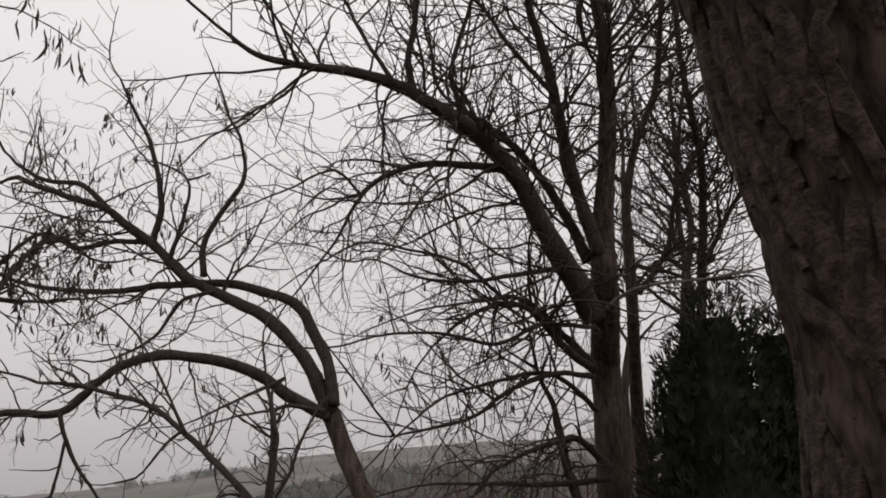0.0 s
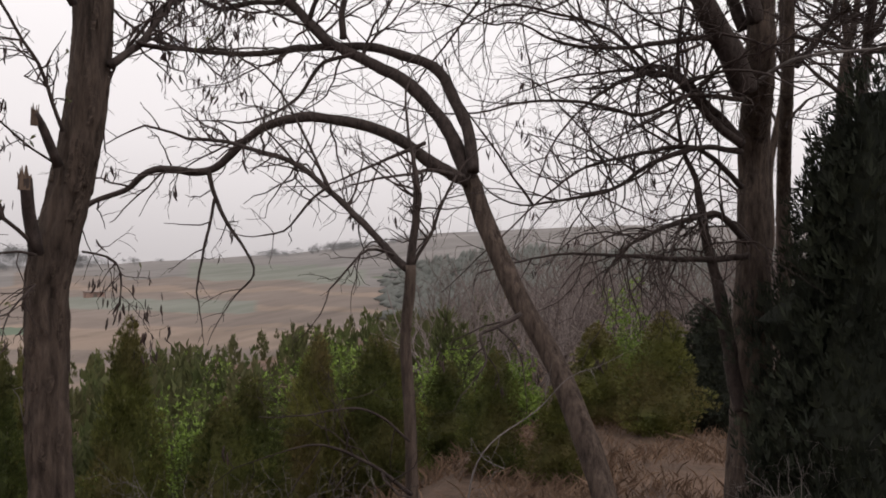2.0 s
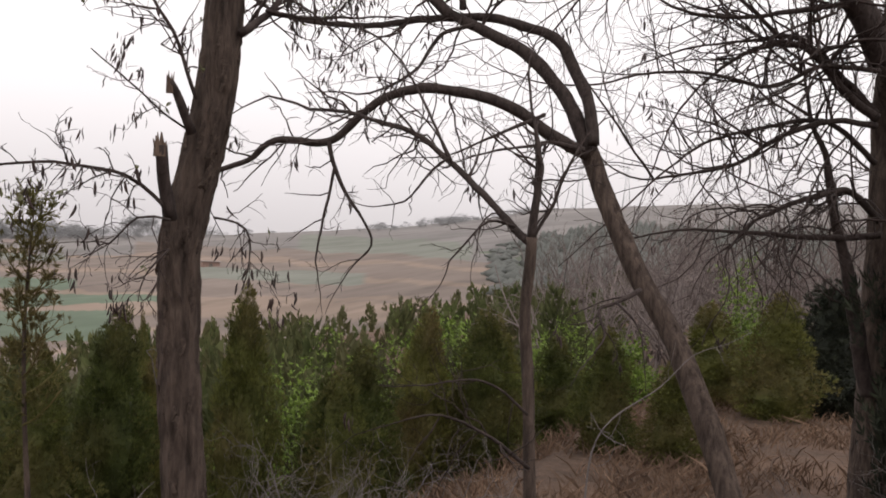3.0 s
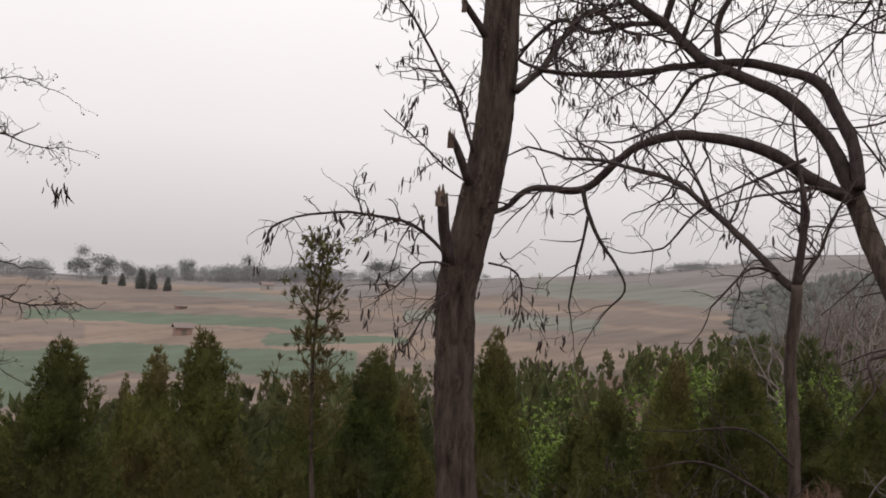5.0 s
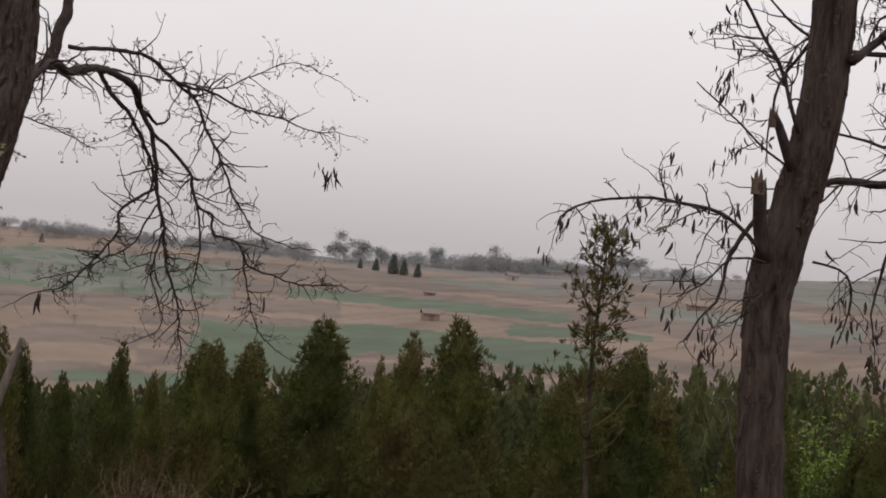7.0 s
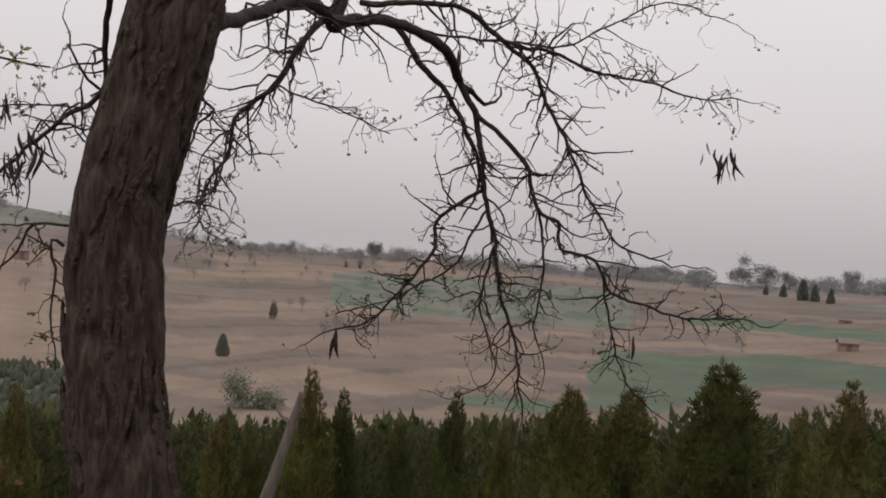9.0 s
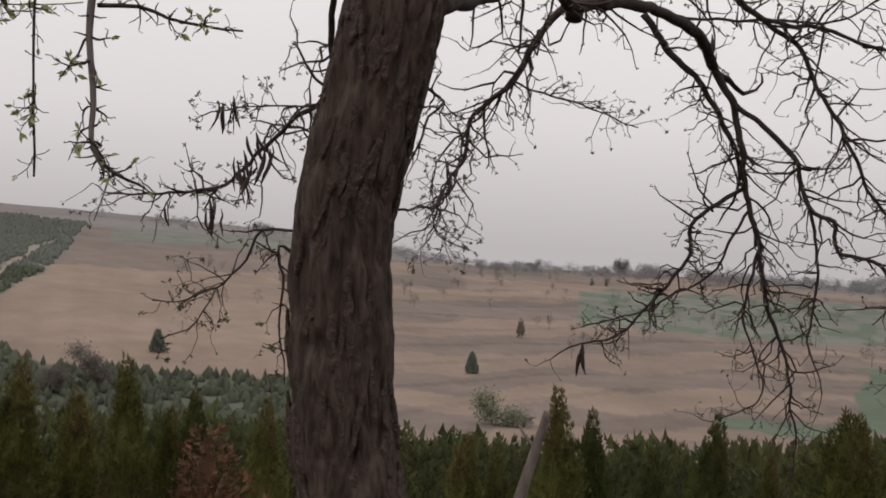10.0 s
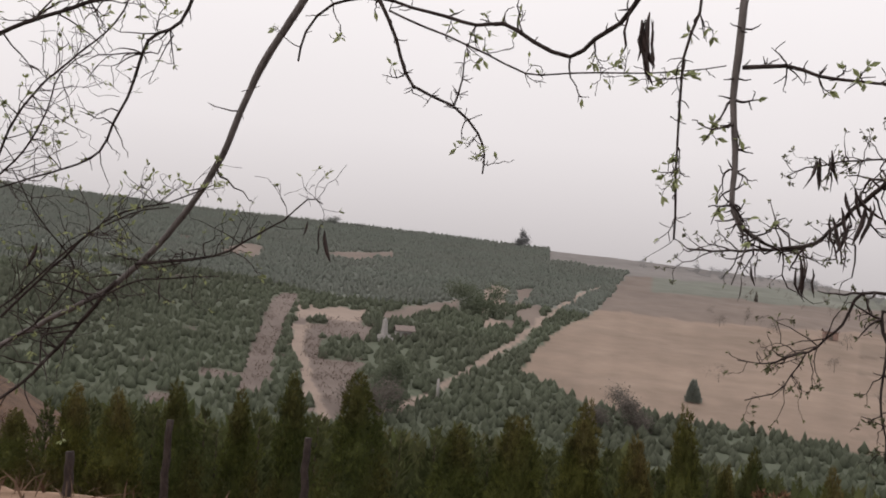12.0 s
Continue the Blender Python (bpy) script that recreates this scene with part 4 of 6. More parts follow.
stub_tree.limb([(-1.07, 2.65, 0.32), (-1.13, 2.55, 0.38), (-1.19, 2.45, 0.46), (-1.24, 2.37, 0.52)], 0.0038, 0.0018, twigs=7, length=0.15, lift=0.3)
stub_tree.limb([(-0.97, 2.76, 0.64), (-0.93, 2.88, 0.73), (-0.91, 2.97, 0.83), (-0.88, 3.09, 0.95), (-0.84, 3.18, 1.01), (-0.77, 3.33, 0.96)], 0.0143, 0.0053, twigs=36, length=0.35, level=2, lift=0.3)
stub_tree.limb([(-0.92, 2.84, 0.73), (-0.86, 3.04, 0.75), (-0.75, 3.31, 0.81), (-0.68, 3.50, 0.86)], 0.0068, 0.0033, twigs=19, length=0.3, level=1, lift=0.2)
stub_tree.limb([(-0.98, 2.65, 0.06), (-0.91, 2.73, 0.03), (-0.91, 2.77, -0.07), (-0.94, 2.79, -0.16)], 0.0037, 0.0019, twigs=14, length=0.2, lift=-0.4)
for tip_, rad_ in (((-1.12, 2.56, 0.265), 0.0185), ((-1.10, 2.57, 0.455), 0.0111), ((-1.08, 2.57, 0.895), 0.0102)):
    jag_, rng_ = Shape(), np.random.default_rng(int(rad_ * 1e5))
    for k_ in range(8):
        b_ = np.array(tip_) + np.array([math.cos(k_ * 0.8), math.sin(k_ * 0.8), 0]) * rad_ * rng_.uniform(0.3, 0.85)
        tube(jag_, [b_ - np.array([0, 0, 0.03]), b_, b_ + np.array([rng_.normal() * 0.004, rng_.normal() * 0.004, rng_.uniform(0.008, 0.045)])], [rad_ * 0.4, rad_ * 0.36, rad_ * 0.06], 5)
    stub_tree.own(part("splintered_top", jag_, BROKEN, stub_tree.ob, "pale splintered wood", smooth=False))
stub_tree.finish(pods=210, buds=30, pod_size=0.036)

droop_tree = Tree((-5.12, 2.30, height(-5.12, 2.30) - 0.05), "locust tree with a bent trunk and drooping limb", 17, "locust_tree")
droop_tree.trunk([(-5.11, 2.31, -1.62), (-5.13, 2.28, -1.25), (-5.15, 2.25, -1.00), (-5.18, 2.20, -0.74), (-5.20, 2.17, -0.41), (-5.20, 2.17, -0.11), (-5.18, 2.22, 0.19), (-5.16, 2.27, 0.45), (-5.15, 2.30, 0.64), (-5.14, 2.31, 0.90), (-5.15, 2.31, 1.24)], [0.199, 0.185, 0.172, 0.168, 0.161, 0.154, 0.154, 0.154, 0.150, 0.143, 0.134], sides=150, step=0.014, depth=0.024, seed=31, furrow=16)
droop_tree.plates(300, 0.125, 0.026, 0.008, [0.199, 0.185, 0.172, 0.168, 0.161, 0.154, 0.154, 0.154, 0.150, 0.143, 0.134], BARK)
droop_tree.limb([(-5.30, 2.45, 0.61), (-5.60, 2.67, 0.73), (-5.86, 2.88, 0.85), (-6.10, 3.11, 0.92), (-6.26, 3.25, 0.90), (-6.38, 3.40, 0.95), (-6.58, 3.64, 1.02), (-6.80, 3.94, 1.04), (-7.01, 4.22, 1.00), (-7.21, 4.42, 0.89)], 0.0275, 0.0291, twigs=32, length=0.45, level=1, lift=0.1, sides=12, kink=0.5, thin=1.35, fork=0.42, spurs=14, wavy=0.016)
droop_tree.limb([(-7.21, 4.42, 0.89), (-7.18, 4.54, 0.66), (-7.17, 4.60, 0.39), (-7.18, 4.63, 0.22), (-7.16, 4.72, -0.08), (-7.16, 4.78, -0.39), (-7.13, 4.89, -0.67), (-7.13, 4.95, -0.99), (-7.12, 4.99, -1.16)], 0.0222, 0.0053, twigs=47, length=0.4, level=1, lift=-0.6, kink=0.5, thin=1.35, fork=0.42, spurs=14, wavy=0.016)
droop_tree.limb([(-7.00, 3.52, 1.02), (-7.01, 3.54, 1.12), (-7.02, 3.58, 1.29), (-7.05, 3.66, 1.59)], 0.0463, 0.0377, sides=12, spurs=14, wavy=0.016)
droop_tree.limb([(-6.92, 3.47, 1.11), (-6.94, 3.36, 0.96), (-6.95, 3.28, 0.82), (-6.96, 3.21, 0.67), (-6.99, 3.08, 0.55), (-7.01, 3.00, 0.46), (-6.99, 2.99, 0.29), (-7.00, 2.90, 0.14), (-6.99, 2.85, -0.04)], 0.0212, 0.0044, twigs=47, length=0.4, level=1, lift=-0.3, kink=0.5, thin=1.35, fork=0.42, spurs=14, wavy=0.016)
droop_tree.limb([(-7.12, 3.72, 1.22), (-7.03, 4.10, 1.26), (-6.97, 4.33, 1.25), (-6.91, 4.57, 1.09), (-6.84, 4.84, 1.06), (-6.76, 5.12, 0.97), (-6.67, 5.44, 0.94), (-6.58, 5.76, 0.88), (-6.51, 6.02, 0.90)], 0.0176, 0.0035, twigs=61, length=0.4, level=1, lift=0.1, kink=0.5, thin=1.35, fork=0.42, spurs=14, wavy=0.016)
droop_tree.limb([(-7.21, 3.98, 1.14), (-7.21, 4.15, 0.96), (-7.20, 4.35, 0.77), (-7.20, 4.51, 0.56), (-7.22, 4.61, 0.36)], 0.0199, 0.0122, twigs=23, length=0.4, level=1, lift=-0.5, kink=0.5, thin=1.35, fork=0.42, spurs=14, wavy=0.016)
droop_tree.limb([(-7.11, 4.41, 1.28), (-7.04, 4.61, 1.12), (-6.97, 4.79, 0.98), (-6.94, 4.92, 0.72), (-6.89, 5.05, 0.50), (-6.87, 5.16, 0.26), (-6.83, 5.26, 0.12), (-6.79, 5.40, -0.06), (-6.69, 5.64, -0.12)], 0.0151, 0.0052, twigs=52, length=0.4, level=1, lift=-0.3, kink=0.5, thin=1.35, fork=0.42, spurs=14, wavy=0.016)
droop_tree.limb([(-7.16, 4.52, 0.68), (-7.07, 4.72, 0.53), (-7.02, 4.83, 0.38), (-6.99, 4.90, 0.14), (-6.94, 5.02, 0.07), (-6.93, 5.05, -0.09), (-6.84, 5.24, -0.15), (-6.79, 5.36, -0.34), (-6.69, 5.57, -0.41), (-6.62, 5.74, -0.46), (-6.45, 6.10, -0.45)], 0.0154, 0.0052, twigs=56, length=0.35, level=1, lift=-0.2, kink=0.5, thin=1.35, fork=0.42, spurs=14, wavy=0.016)
droop_tree.limb([(-7.21, 4.64, 0.24), (-7.26, 4.46, 0.11), (-7.28, 4.37, 0.02), (-7.26, 4.36, -0.14), (-7.27, 4.27, -0.28), (-7.30, 4.14, -0.43), (-7.34, 3.98, -0.61), (-7.40, 3.79, -0.66)], 0.0139, 0.0050, twigs=42, length=0.35, level=1, lift=-0.2, kink=0.5, thin=1.35, fork=0.42, spurs=14, wavy=0.016)
droop_tree.limb([(-7.05, 4.94, 0.14), (-7.02, 4.99, -0.13), (-7.02, 4.98, -0.38), (-7.03, 4.97, -0.59), (-6.99, 5.04, -0.86)], 0.0104, 0.0035, twigs=23, length=0.3, level=1, lift=-0.5, kink=0.5, thin=1.35, fork=0.42, spurs=14, wavy=0.016)
droop_tree.limb([(-6.86, 5.32, -0.21), (-6.84, 5.34, -0.35), (-6.81, 5.39, -0.59), (-6.76, 5.49, -0.89), (-6.65, 5.70, -1.09)], 0.0087, 0.0035, twigs=23, length=0.3, level=1, lift=-0.5, kink=0.5, thin=1.35, fork=0.42, spurs=14, wavy=0.016)
droop_tree.limb([(-7.19, 4.67, 0.12), (-7.22, 4.57, -0.06), (-7.24, 4.48, -0.24), (-7.30, 4.32, -0.35), (-7.37, 4.14, -0.47), (-7.48, 3.86, -0.57)], 0.0087, 0.0034, twigs=23, length=0.3, level=1, lift=-0.2, kink=0.5, thin=1.35, fork=0.42, spurs=14, wavy=0.016)
droop_tree.limb([(-7.16, 4.72, -0.08), (-7.19, 4.66, -0.47), (-7.14, 4.74, -0.74), (-7.14, 4.75, -0.92), (-7.23, 4.57, -1.05)], 0.0087, 0.0035, twigs=23, length=0.3, level=1, lift=-0.4, kink=0.5, thin=1.35, fork=0.42, spurs=14, wavy=0.016)
droop_tree.limb([(-7.15, 4.10, 1.12), (-7.01, 4.48, 1.11), (-6.84, 4.92, 1.12), (-6.74, 5.20, 1.28), (-6.63, 5.49, 1.43), (-6.49, 5.85, 1.35)], 0.0083, 0.0034, twigs=38, length=0.35, level=1, lift=0.2, kink=0.5, thin=1.35, fork=0.42, spurs=14, wavy=0.016)
droop_tree.limb([(-6.93, 3.20, 0.67), (-6.86, 3.34, 0.61), (-6.75, 3.56, 0.53), (-6.65, 3.75, 0.45)], 0.0059, 0.0030, twigs=23, length=0.25, level=1, lift=-0.2, kink=0.5, thin=1.35, fork=0.42, spurs=14, wavy=0.016)
droop_tree.limb([(-5.62, 2.15, 0.74), (-5.74, 2.17, 0.58), (-5.81, 2.18, 0.47), (-5.88, 2.17, 0.37), (-5.95, 2.09, 0.31), (-6.01, 2.02, 0.25), (-6.07, 1.95, 0.18), (-6.13, 1.90, 0.10), (-6.21, 1.80, 0.04), (-6.33, 1.62, -0.00), (-6.49, 1.36, -0.00)], 0.0124, 0.0035, twigs=52, length=0.3, level=1, lift=0.0, kink=0.5, thin=1.35, fork=0.42, spurs=14, wavy=0.016)
droop_tree.limb([(-5.61, 2.06, -0.12), (-5.66, 1.95, -0.13), (-5.70, 1.90, -0.23), (-5.75, 1.81, -0.33), (-5.82, 1.66, -0.39), (-5.85, 1.59, -0.40)], 0.0057, 0.0020, twigs=18, length=0.2, level=1, lift=-0.1, kink=0.5, thin=1.35, fork=0.42, spurs=14, wavy=0.016)
droop_tree.limb([(-5.83, 1.81, -0.34), (-5.84, 1.74, -0.46), (-5.84, 1.63, -0.53)], 0.0030, 0.0020, twigs=6, length=0.15, kink=0.5, thin=1.35, fork=0.42, spurs=14, wavy=0.016)
droop_tree.limb([(-5.56, 2.05, -0.20), (-5.57, 2.00, -0.17), (-5.56, 2.02, -0.28), (-5.56, 2.02, -0.41), (-5.55, 2.03, -0.52), (-5.55, 2.04, -0.64)], 0.0066, 0.0019, twigs=14, length=0.12, lift=-0.5, kink=0.5, thin=1.35, fork=0.42, spurs=14, wavy=0.016)
droop_tree.limb([(-5.62, 2.12, 0.31), (-5.72, 1.93, 0.30), (-5.80, 1.80, 0.29), (-5.86, 1.70, 0.26)], 0.0038, 0.0020, twigs=18, length=0.15, lift=0.2, kink=0.5, thin=1.35, fork=0.42, spurs=14, wavy=0.016)
droop_tree.limb([(-5.48, 2.46, 0.38), (-5.53, 2.53, 0.35), (-5.62, 2.49, 0.26), (-5.72, 2.47, 0.14), (-5.78, 2.44, 0.08)], 0.0056, 0.0030, twigs=14, length=0.2, lift=-0.3, kink=0.5, thin=1.35, fork=0.42, spurs=14, wavy=0.016)
droop_tree.limb([(-6.17, 2.51, -0.02), (-6.41, 2.71, 0.02), (-6.63, 2.86, 0.15), (-6.98, 2.98, 0.42), (-7.13, 3.11, 0.52)], 0.0056, 0.0056, twigs=14, length=0.25, lift=-0.2, kink=0.5, thin=1.35, fork=0.42, spurs=14, wavy=0.016)
droop_tree.limb([(-6.16, 2.65, 0.01), (-6.15, 2.68, -0.11), (-6.14, 2.82, -0.17)], 0.0034, 0.0022, twigs=14, length=0.2, lift=-0.3, kink=0.5, thin=1.35, fork=0.42, spurs=14, wavy=0.016)
droop_tree.tuft((-6.56, 5.80, 0.58), 2, 0.100, 0.030)
droop_tree.tuft((-6.50, 5.93, 0.57), 7, 0.180, 0.045)
droop_tree.tuft((-7.39, 3.81, -0.68), 4, 0.150, 0.030)
droop_tree.tuft((-6.87, 5.08, 0.05), 1, 0.140, 0.030)
droop_tree.tuft((-6.68, 5.43, -0.61), 2, 0.160, 0.030)
droop_tree.tuft((-7.22, 4.40, 1.01), 4, 0.160, 0.030)
droop_tree.tuft((-5.75, 1.82, 0.30), 7, 0.100, 0.022)
droop_tree.tuft((-5.83, 1.92, 0.18), 7, 0.130, 0.025)
droop_tree.tuft((-5.83, 1.89, 0.09), 5, 0.110, 0.030)
droop_tree.tuft((-5.94, 1.79, -0.02), 6, 0.120, 0.022)
droop_tree.tuft((-6.06, 1.59, -0.03), 3, 0.100, 0.030)
droop_tree.tuft((-6.06, 2.64, 0.14), 4, 0.100, 0.030)
droop_tree.tuft((-6.15, 2.79, 0.05), 2, 0.070, 0.030)
droop_tree.tuft((-6.15, 2.73, 0.16), 3, 0.100, 0.030)
droop_tree.finish(pods=0, buds=3600, leaf_size=0.015)

overhang_tree = Tree((-4.32, -1.84, height(-4.32, -1.84) - 0.05), "overhanging locust branches with opening leaves", 18, "locust_tree")
overhang_tree.limb([(-4.03, 1.59, 0.49), (-4.03, 1.57, 0.40), (-4.02, 1.56, 0.31), (-4.03, 1.56, 0.19), (-4.03, 1.57, 0.07), (-4.03, 1.57, 0.01), (-4.04, 1.59, -0.03), (-4.05, 1.62, -0.05)], 0.0079, 0.0039, twigs=14, length=0.09, lift=0.0, mat=PALE, spurs=22)
overhang_tree.limb([(-4.03, 1.57, 0.00), (-4.04, 1.59, -0.04), (-4.04, 1.60, -0.05), (-4.04, 1.58, -0.13)], 0.0039, 0.0010, mat=PALE, spurs=22)
overhang_tree.limb([(-4.00, 1.49, 0.40), (-4.01, 1.49, 0.34), (-4.01, 1.47, 0.26), (-4.03, 1.47, 0.15), (-4.04, 1.47, 0.06), (-4.05, 1.47, -0.06)], 0.0029, 0.0020, twigs=13, length=0.08, lift=-0.2, spurs=22)
overhang_tree.limb([(-4.03, 1.57, 0.25), (-4.01, 1.64, 0.25), (-3.99, 1.69, 0.23), (-3.97, 1.75, 0.22), (-3.95, 1.82, 0.21)], 0.0039, 0.0018, twigs=10, length=0.06, lift=0.1, spurs=22)
overhang_tree.limb([(-4.14, 1.43, 0.46), (-4.16, 1.37, 0.41), (-4.18, 1.33, 0.36), (-4.19, 1.28, 0.33), (-4.21, 1.23, 0.30), (-4.22, 1.15, 0.33), (-4.23, 1.08, 0.37), (-4.24, 1.02, 0.37), (-4.25, 0.91, 0.40), (-4.26, 0.79, 0.43), (-4.27, 0.68, 0.42), (-4.28, 0.61, 0.36), (-4.30, 0.59, 0.30)], 0.0053, 0.0026, twigs=19, length=0.1, lift=0.1, spurs=22)
overhang_tree.limb([(-4.26, 0.79, 0.43), (-4.25, 0.84, 0.34), (-4.25, 0.89, 0.24), (-4.25, 0.98, 0.20), (-4.25, 1.04, 0.14), (-4.25, 1.06, 0.10), (-4.24, 1.06, 0.06)], 0.0043, 0.0018, twigs=10, length=0.07, spurs=22)
overhang_tree.limb([(-4.22, 0.99, 0.19), (-4.22, 1.01, 0.25), (-4.22, 1.01, 0.31)], 0.0024, 0.0012, spurs=22)
overhang_tree.limb([(-4.17, 0.85, 0.38), (-4.16, 0.98, 0.33), (-4.15, 1.07, 0.29), (-4.14, 1.16, 0.25), (-4.13, 1.24, 0.25), (-4.09, 1.43, 0.25), (-4.07, 1.54, 0.26)], 0.0024, 0.0010, twigs=13, length=0.07, spurs=22)
overhang_tree.limb([(-4.88, 0.43, 0.86), (-4.90, 0.36, 0.72), (-4.92, 0.29, 0.61), (-4.93, 0.21, 0.49), (-4.95, 0.13, 0.37), (-4.98, 0.04, 0.17), (-5.00, -0.06, 0.01), (-5.01, -0.19, -0.15), (-5.01, -0.34, -0.29), (-5.00, -0.54, -0.41), (-4.99, -0.75, -0.53), (-4.98, -1.00, -0.68)], 0.0130, 0.0070, mat=PALE, twigs=16, length=0.2, lift=0.1, spurs=22)
overhang_tree.limb([(-4.97, -0.31, -0.28), (-4.97, -0.45, -0.45), (-4.96, -0.58, -0.60), (-4.94, -0.69, -0.70), (-4.92, -0.84, -0.81)], 0.0072, 0.0037, twigs=16, length=0.3, lift=0.3, spurs=22)
overhang_tree.limb([(-4.90, -0.20, -0.22), (-4.94, 0.05, -0.17), (-4.95, 0.16, -0.11), (-4.96, 0.26, -0.05), (-4.97, 0.33, 0.02), (-4.97, 0.38, 0.01)], 0.0052, 0.0017, twigs=19, length=0.2, lift=0.2, spurs=22)
overhang_tree.limb([(-4.86, -0.34, -0.35), (-4.87, -0.17, -0.27), (-4.88, -0.06, -0.25), (-4.89, 0.10, -0.23)], 0.0035, 0.0017, twigs=13, length=0.15, spurs=22)
overhang_tree.limb([(-4.67, 0.10, 0.60), (-4.67, 0.04, 0.48), (-4.66, -0.05, 0.42), (-4.66, -0.09, 0.30), (-4.66, -0.14, 0.18), (-4.66, -0.18, 0.10), (-4.64, -0.29, 0.04), (-4.61, -0.47, -0.02)], 0.0055, 0.0024, twigs=22, length=0.2, lift=0.2, spurs=22)
overhang_tree.limb([(-4.87, -0.65, -0.42), (-4.87, -0.46, -0.24), (-4.86, -0.28, -0.09), (-4.87, -0.08, -0.02), (-4.88, 0.07, 0.04)], 0.0045, 0.0017, twigs=26, length=0.22, lift=0.2, spurs=22)
overhang_tree.limb([(-4.59, -0.53, -0.11), (-4.56, -0.41, 0.14), (-4.55, -0.34, 0.24), (-4.55, -0.23, 0.33), (-4.55, -0.09, 0.44), (-4.53, -0.02, 0.55)], 0.0041, 0.0023, twigs=26, length=0.22, lift=0.3, spurs=22)
overhang_tree.limb([(-4.49, -0.52, 0.35), (-4.51, -0.32, 0.44), (-4.52, -0.15, 0.49), (-4.54, 0.01, 0.53)], 0.0063, 0.0045, twigs=16, length=0.2, lift=-0.2, spurs=22)
overhang_tree.limb([(-4.60, -0.52, -0.02), (-4.60, -0.39, 0.08), (-4.59, -0.32, 0.20), (-4.58, -0.27, 0.31), (-4.59, -0.19, 0.37)], 0.0033, 0.0016, twigs=22, length=0.2, lift=0.3, spurs=22)
overhang_tree.limb([(-4.70, -0.54, -0.40), (-4.71, -0.41, -0.29), (-4.72, -0.27, -0.16), (-4.74, -0.12, -0.07), (-4.75, 0.00, -0.04)], 0.0034, 0.0016, twigs=20, length=0.2, lift=0.3, spurs=22)
overhang_tree.limb([(-4.85, -0.75, -0.57), (-4.85, -0.57, -0.48), (-4.85, -0.43, -0.35), (-4.84, -0.37, -0.24), (-4.76, -0.46, -0.09), (-4.70, -0.51, 0.04)], 0.0036, 0.0017, twigs=19, length=0.25, lift=0.3, spurs=22)
overhang_tree.tuft((-4.13, 1.39, 0.35), 8, 0.085, 0.018)
overhang_tree.tuft((-4.93, 0.41, -0.05), 2, 0.090, 0.010)
overhang_tree.tuft((-4.92, 0.36, -0.04), 1, 0.060, 0.005)
overhang_tree.tuft((-4.73, -0.42, -0.17), 2, 0.110, 0.010)
overhang_tree.tuft((-4.84, -0.05, -0.25), 1, 0.080, 0.010)
overhang_tree.finish(pods=0, buds=480, leaf=LEAF, leaf_size=0.0175)

sprig_tree = Tree((-1.85, 3.11, height(-1.85, 3.11) - 0.05), "sparse feathery young cypress with a bare lower stem", 19, "cypress_tree")
sprig_tree.trunk([(-1.85, 3.11, -1.72), (-1.87, 3.09, -1.19), (-1.89, 3.06, -0.73), (-1.90, 3.05, -0.45), (-1.90, 3.05, -0.27), (-1.89, 3.05, -0.08), (-1.88, 3.05, 0.10)], [0.016, 0.015, 0.013, 0.010, 0.008, 0.006, 0.002], sides=10, depth=0.001, seed=4)
for k_ in range(24):
    h_ = k_ / 23
    z_, a_, l_ = -0.72 + 0.80 * h_, 2.4 * k_, (0.20 - 0.12 * h_) * (0.75 + 0.35 * math.sin(k_ * 5.1))
    c_ = np.array([np.interp(z_, (-0.73, -0.45, 0.10), (-1.89, -1.90, -1.88)), 3.05, z_])
    sprig_tree.limb([tuple(c_ + np.array([math.cos(a_) * l_ * q, math.sin(a_) * l_ * q, l_ * (0.35 * q + 0.6 * q * q)])) for q in (0, 0.35, 0.7, 1)], 0.0044, 0.0018, twigs=9, length=0.085, level=1, lift=0.7, start=0.2, name="branch", mat=CYPRESS, kink=0.2)
sprig_tree.finish(buds=1700, leaf=CYPRESS, leaf_size=0.026, twig_mat=CYPRESS, broad=0.075)

dead_tree = Tree((-6.98, 3.27, height(-6.98, 3.27) - 0.05), "dead grey leaning sapling with a snapped top", 20, "dead_tree")
dead_tree.trunk([(-6.99, 3.23, -2.10), (-6.98, 3.27, -1.70), (-6.94, 3.34, -1.39), (-6.91, 3.40, -1.14), (-6.88, 3.44, -0.95)], [0.041, 0.038, 0.035, 0.027, 0.019], sides=14, depth=0.002, seed=6, mat=DEAD)
dead_tree.limb([(-6.91, 3.40, -1.14), (-6.94, 3.35, -1.08), (-6.96, 3.33, -1.03)], 0.0094, 0.0063, mat=DEAD)

pod_tree = Tree((-2.83, 4.35, height(-2.83, 4.35) - 0.05), "thin overhanging twigs with dark pod bunches", 21, "locust_tree")
pod_tree.limb([(-1.16, 2.61, 1.76), (-0.94, 2.63, 1.65), (-0.80, 2.64, 1.61), (-0.71, 2.65, 1.56), (-0.60, 2.67, 1.49)], 0.0045, 0.0018, twigs=10, length=0.12, lift=-0.3)
pod_tree.limb([(-1.09, 2.66, 1.55), (-0.91, 2.68, 1.46), (-0.80, 2.67, 1.49)], 0.0027, 0.0018, twigs=6, length=0.12, lift=-0.3)
pod_tree.tuft((-0.74, 2.66, 1.54), 4, 0.070, 0.020)
pod_tree.tuft((-0.69, 2.65, 1.55), 4, 0.070, 0.020)
pod_tree.tuft((-0.65, 2.65, 1.56), 4, 0.070, 0.020)
pod_tree.tuft((-0.72, 2.67, 1.50), 4, 0.070, 0.020)
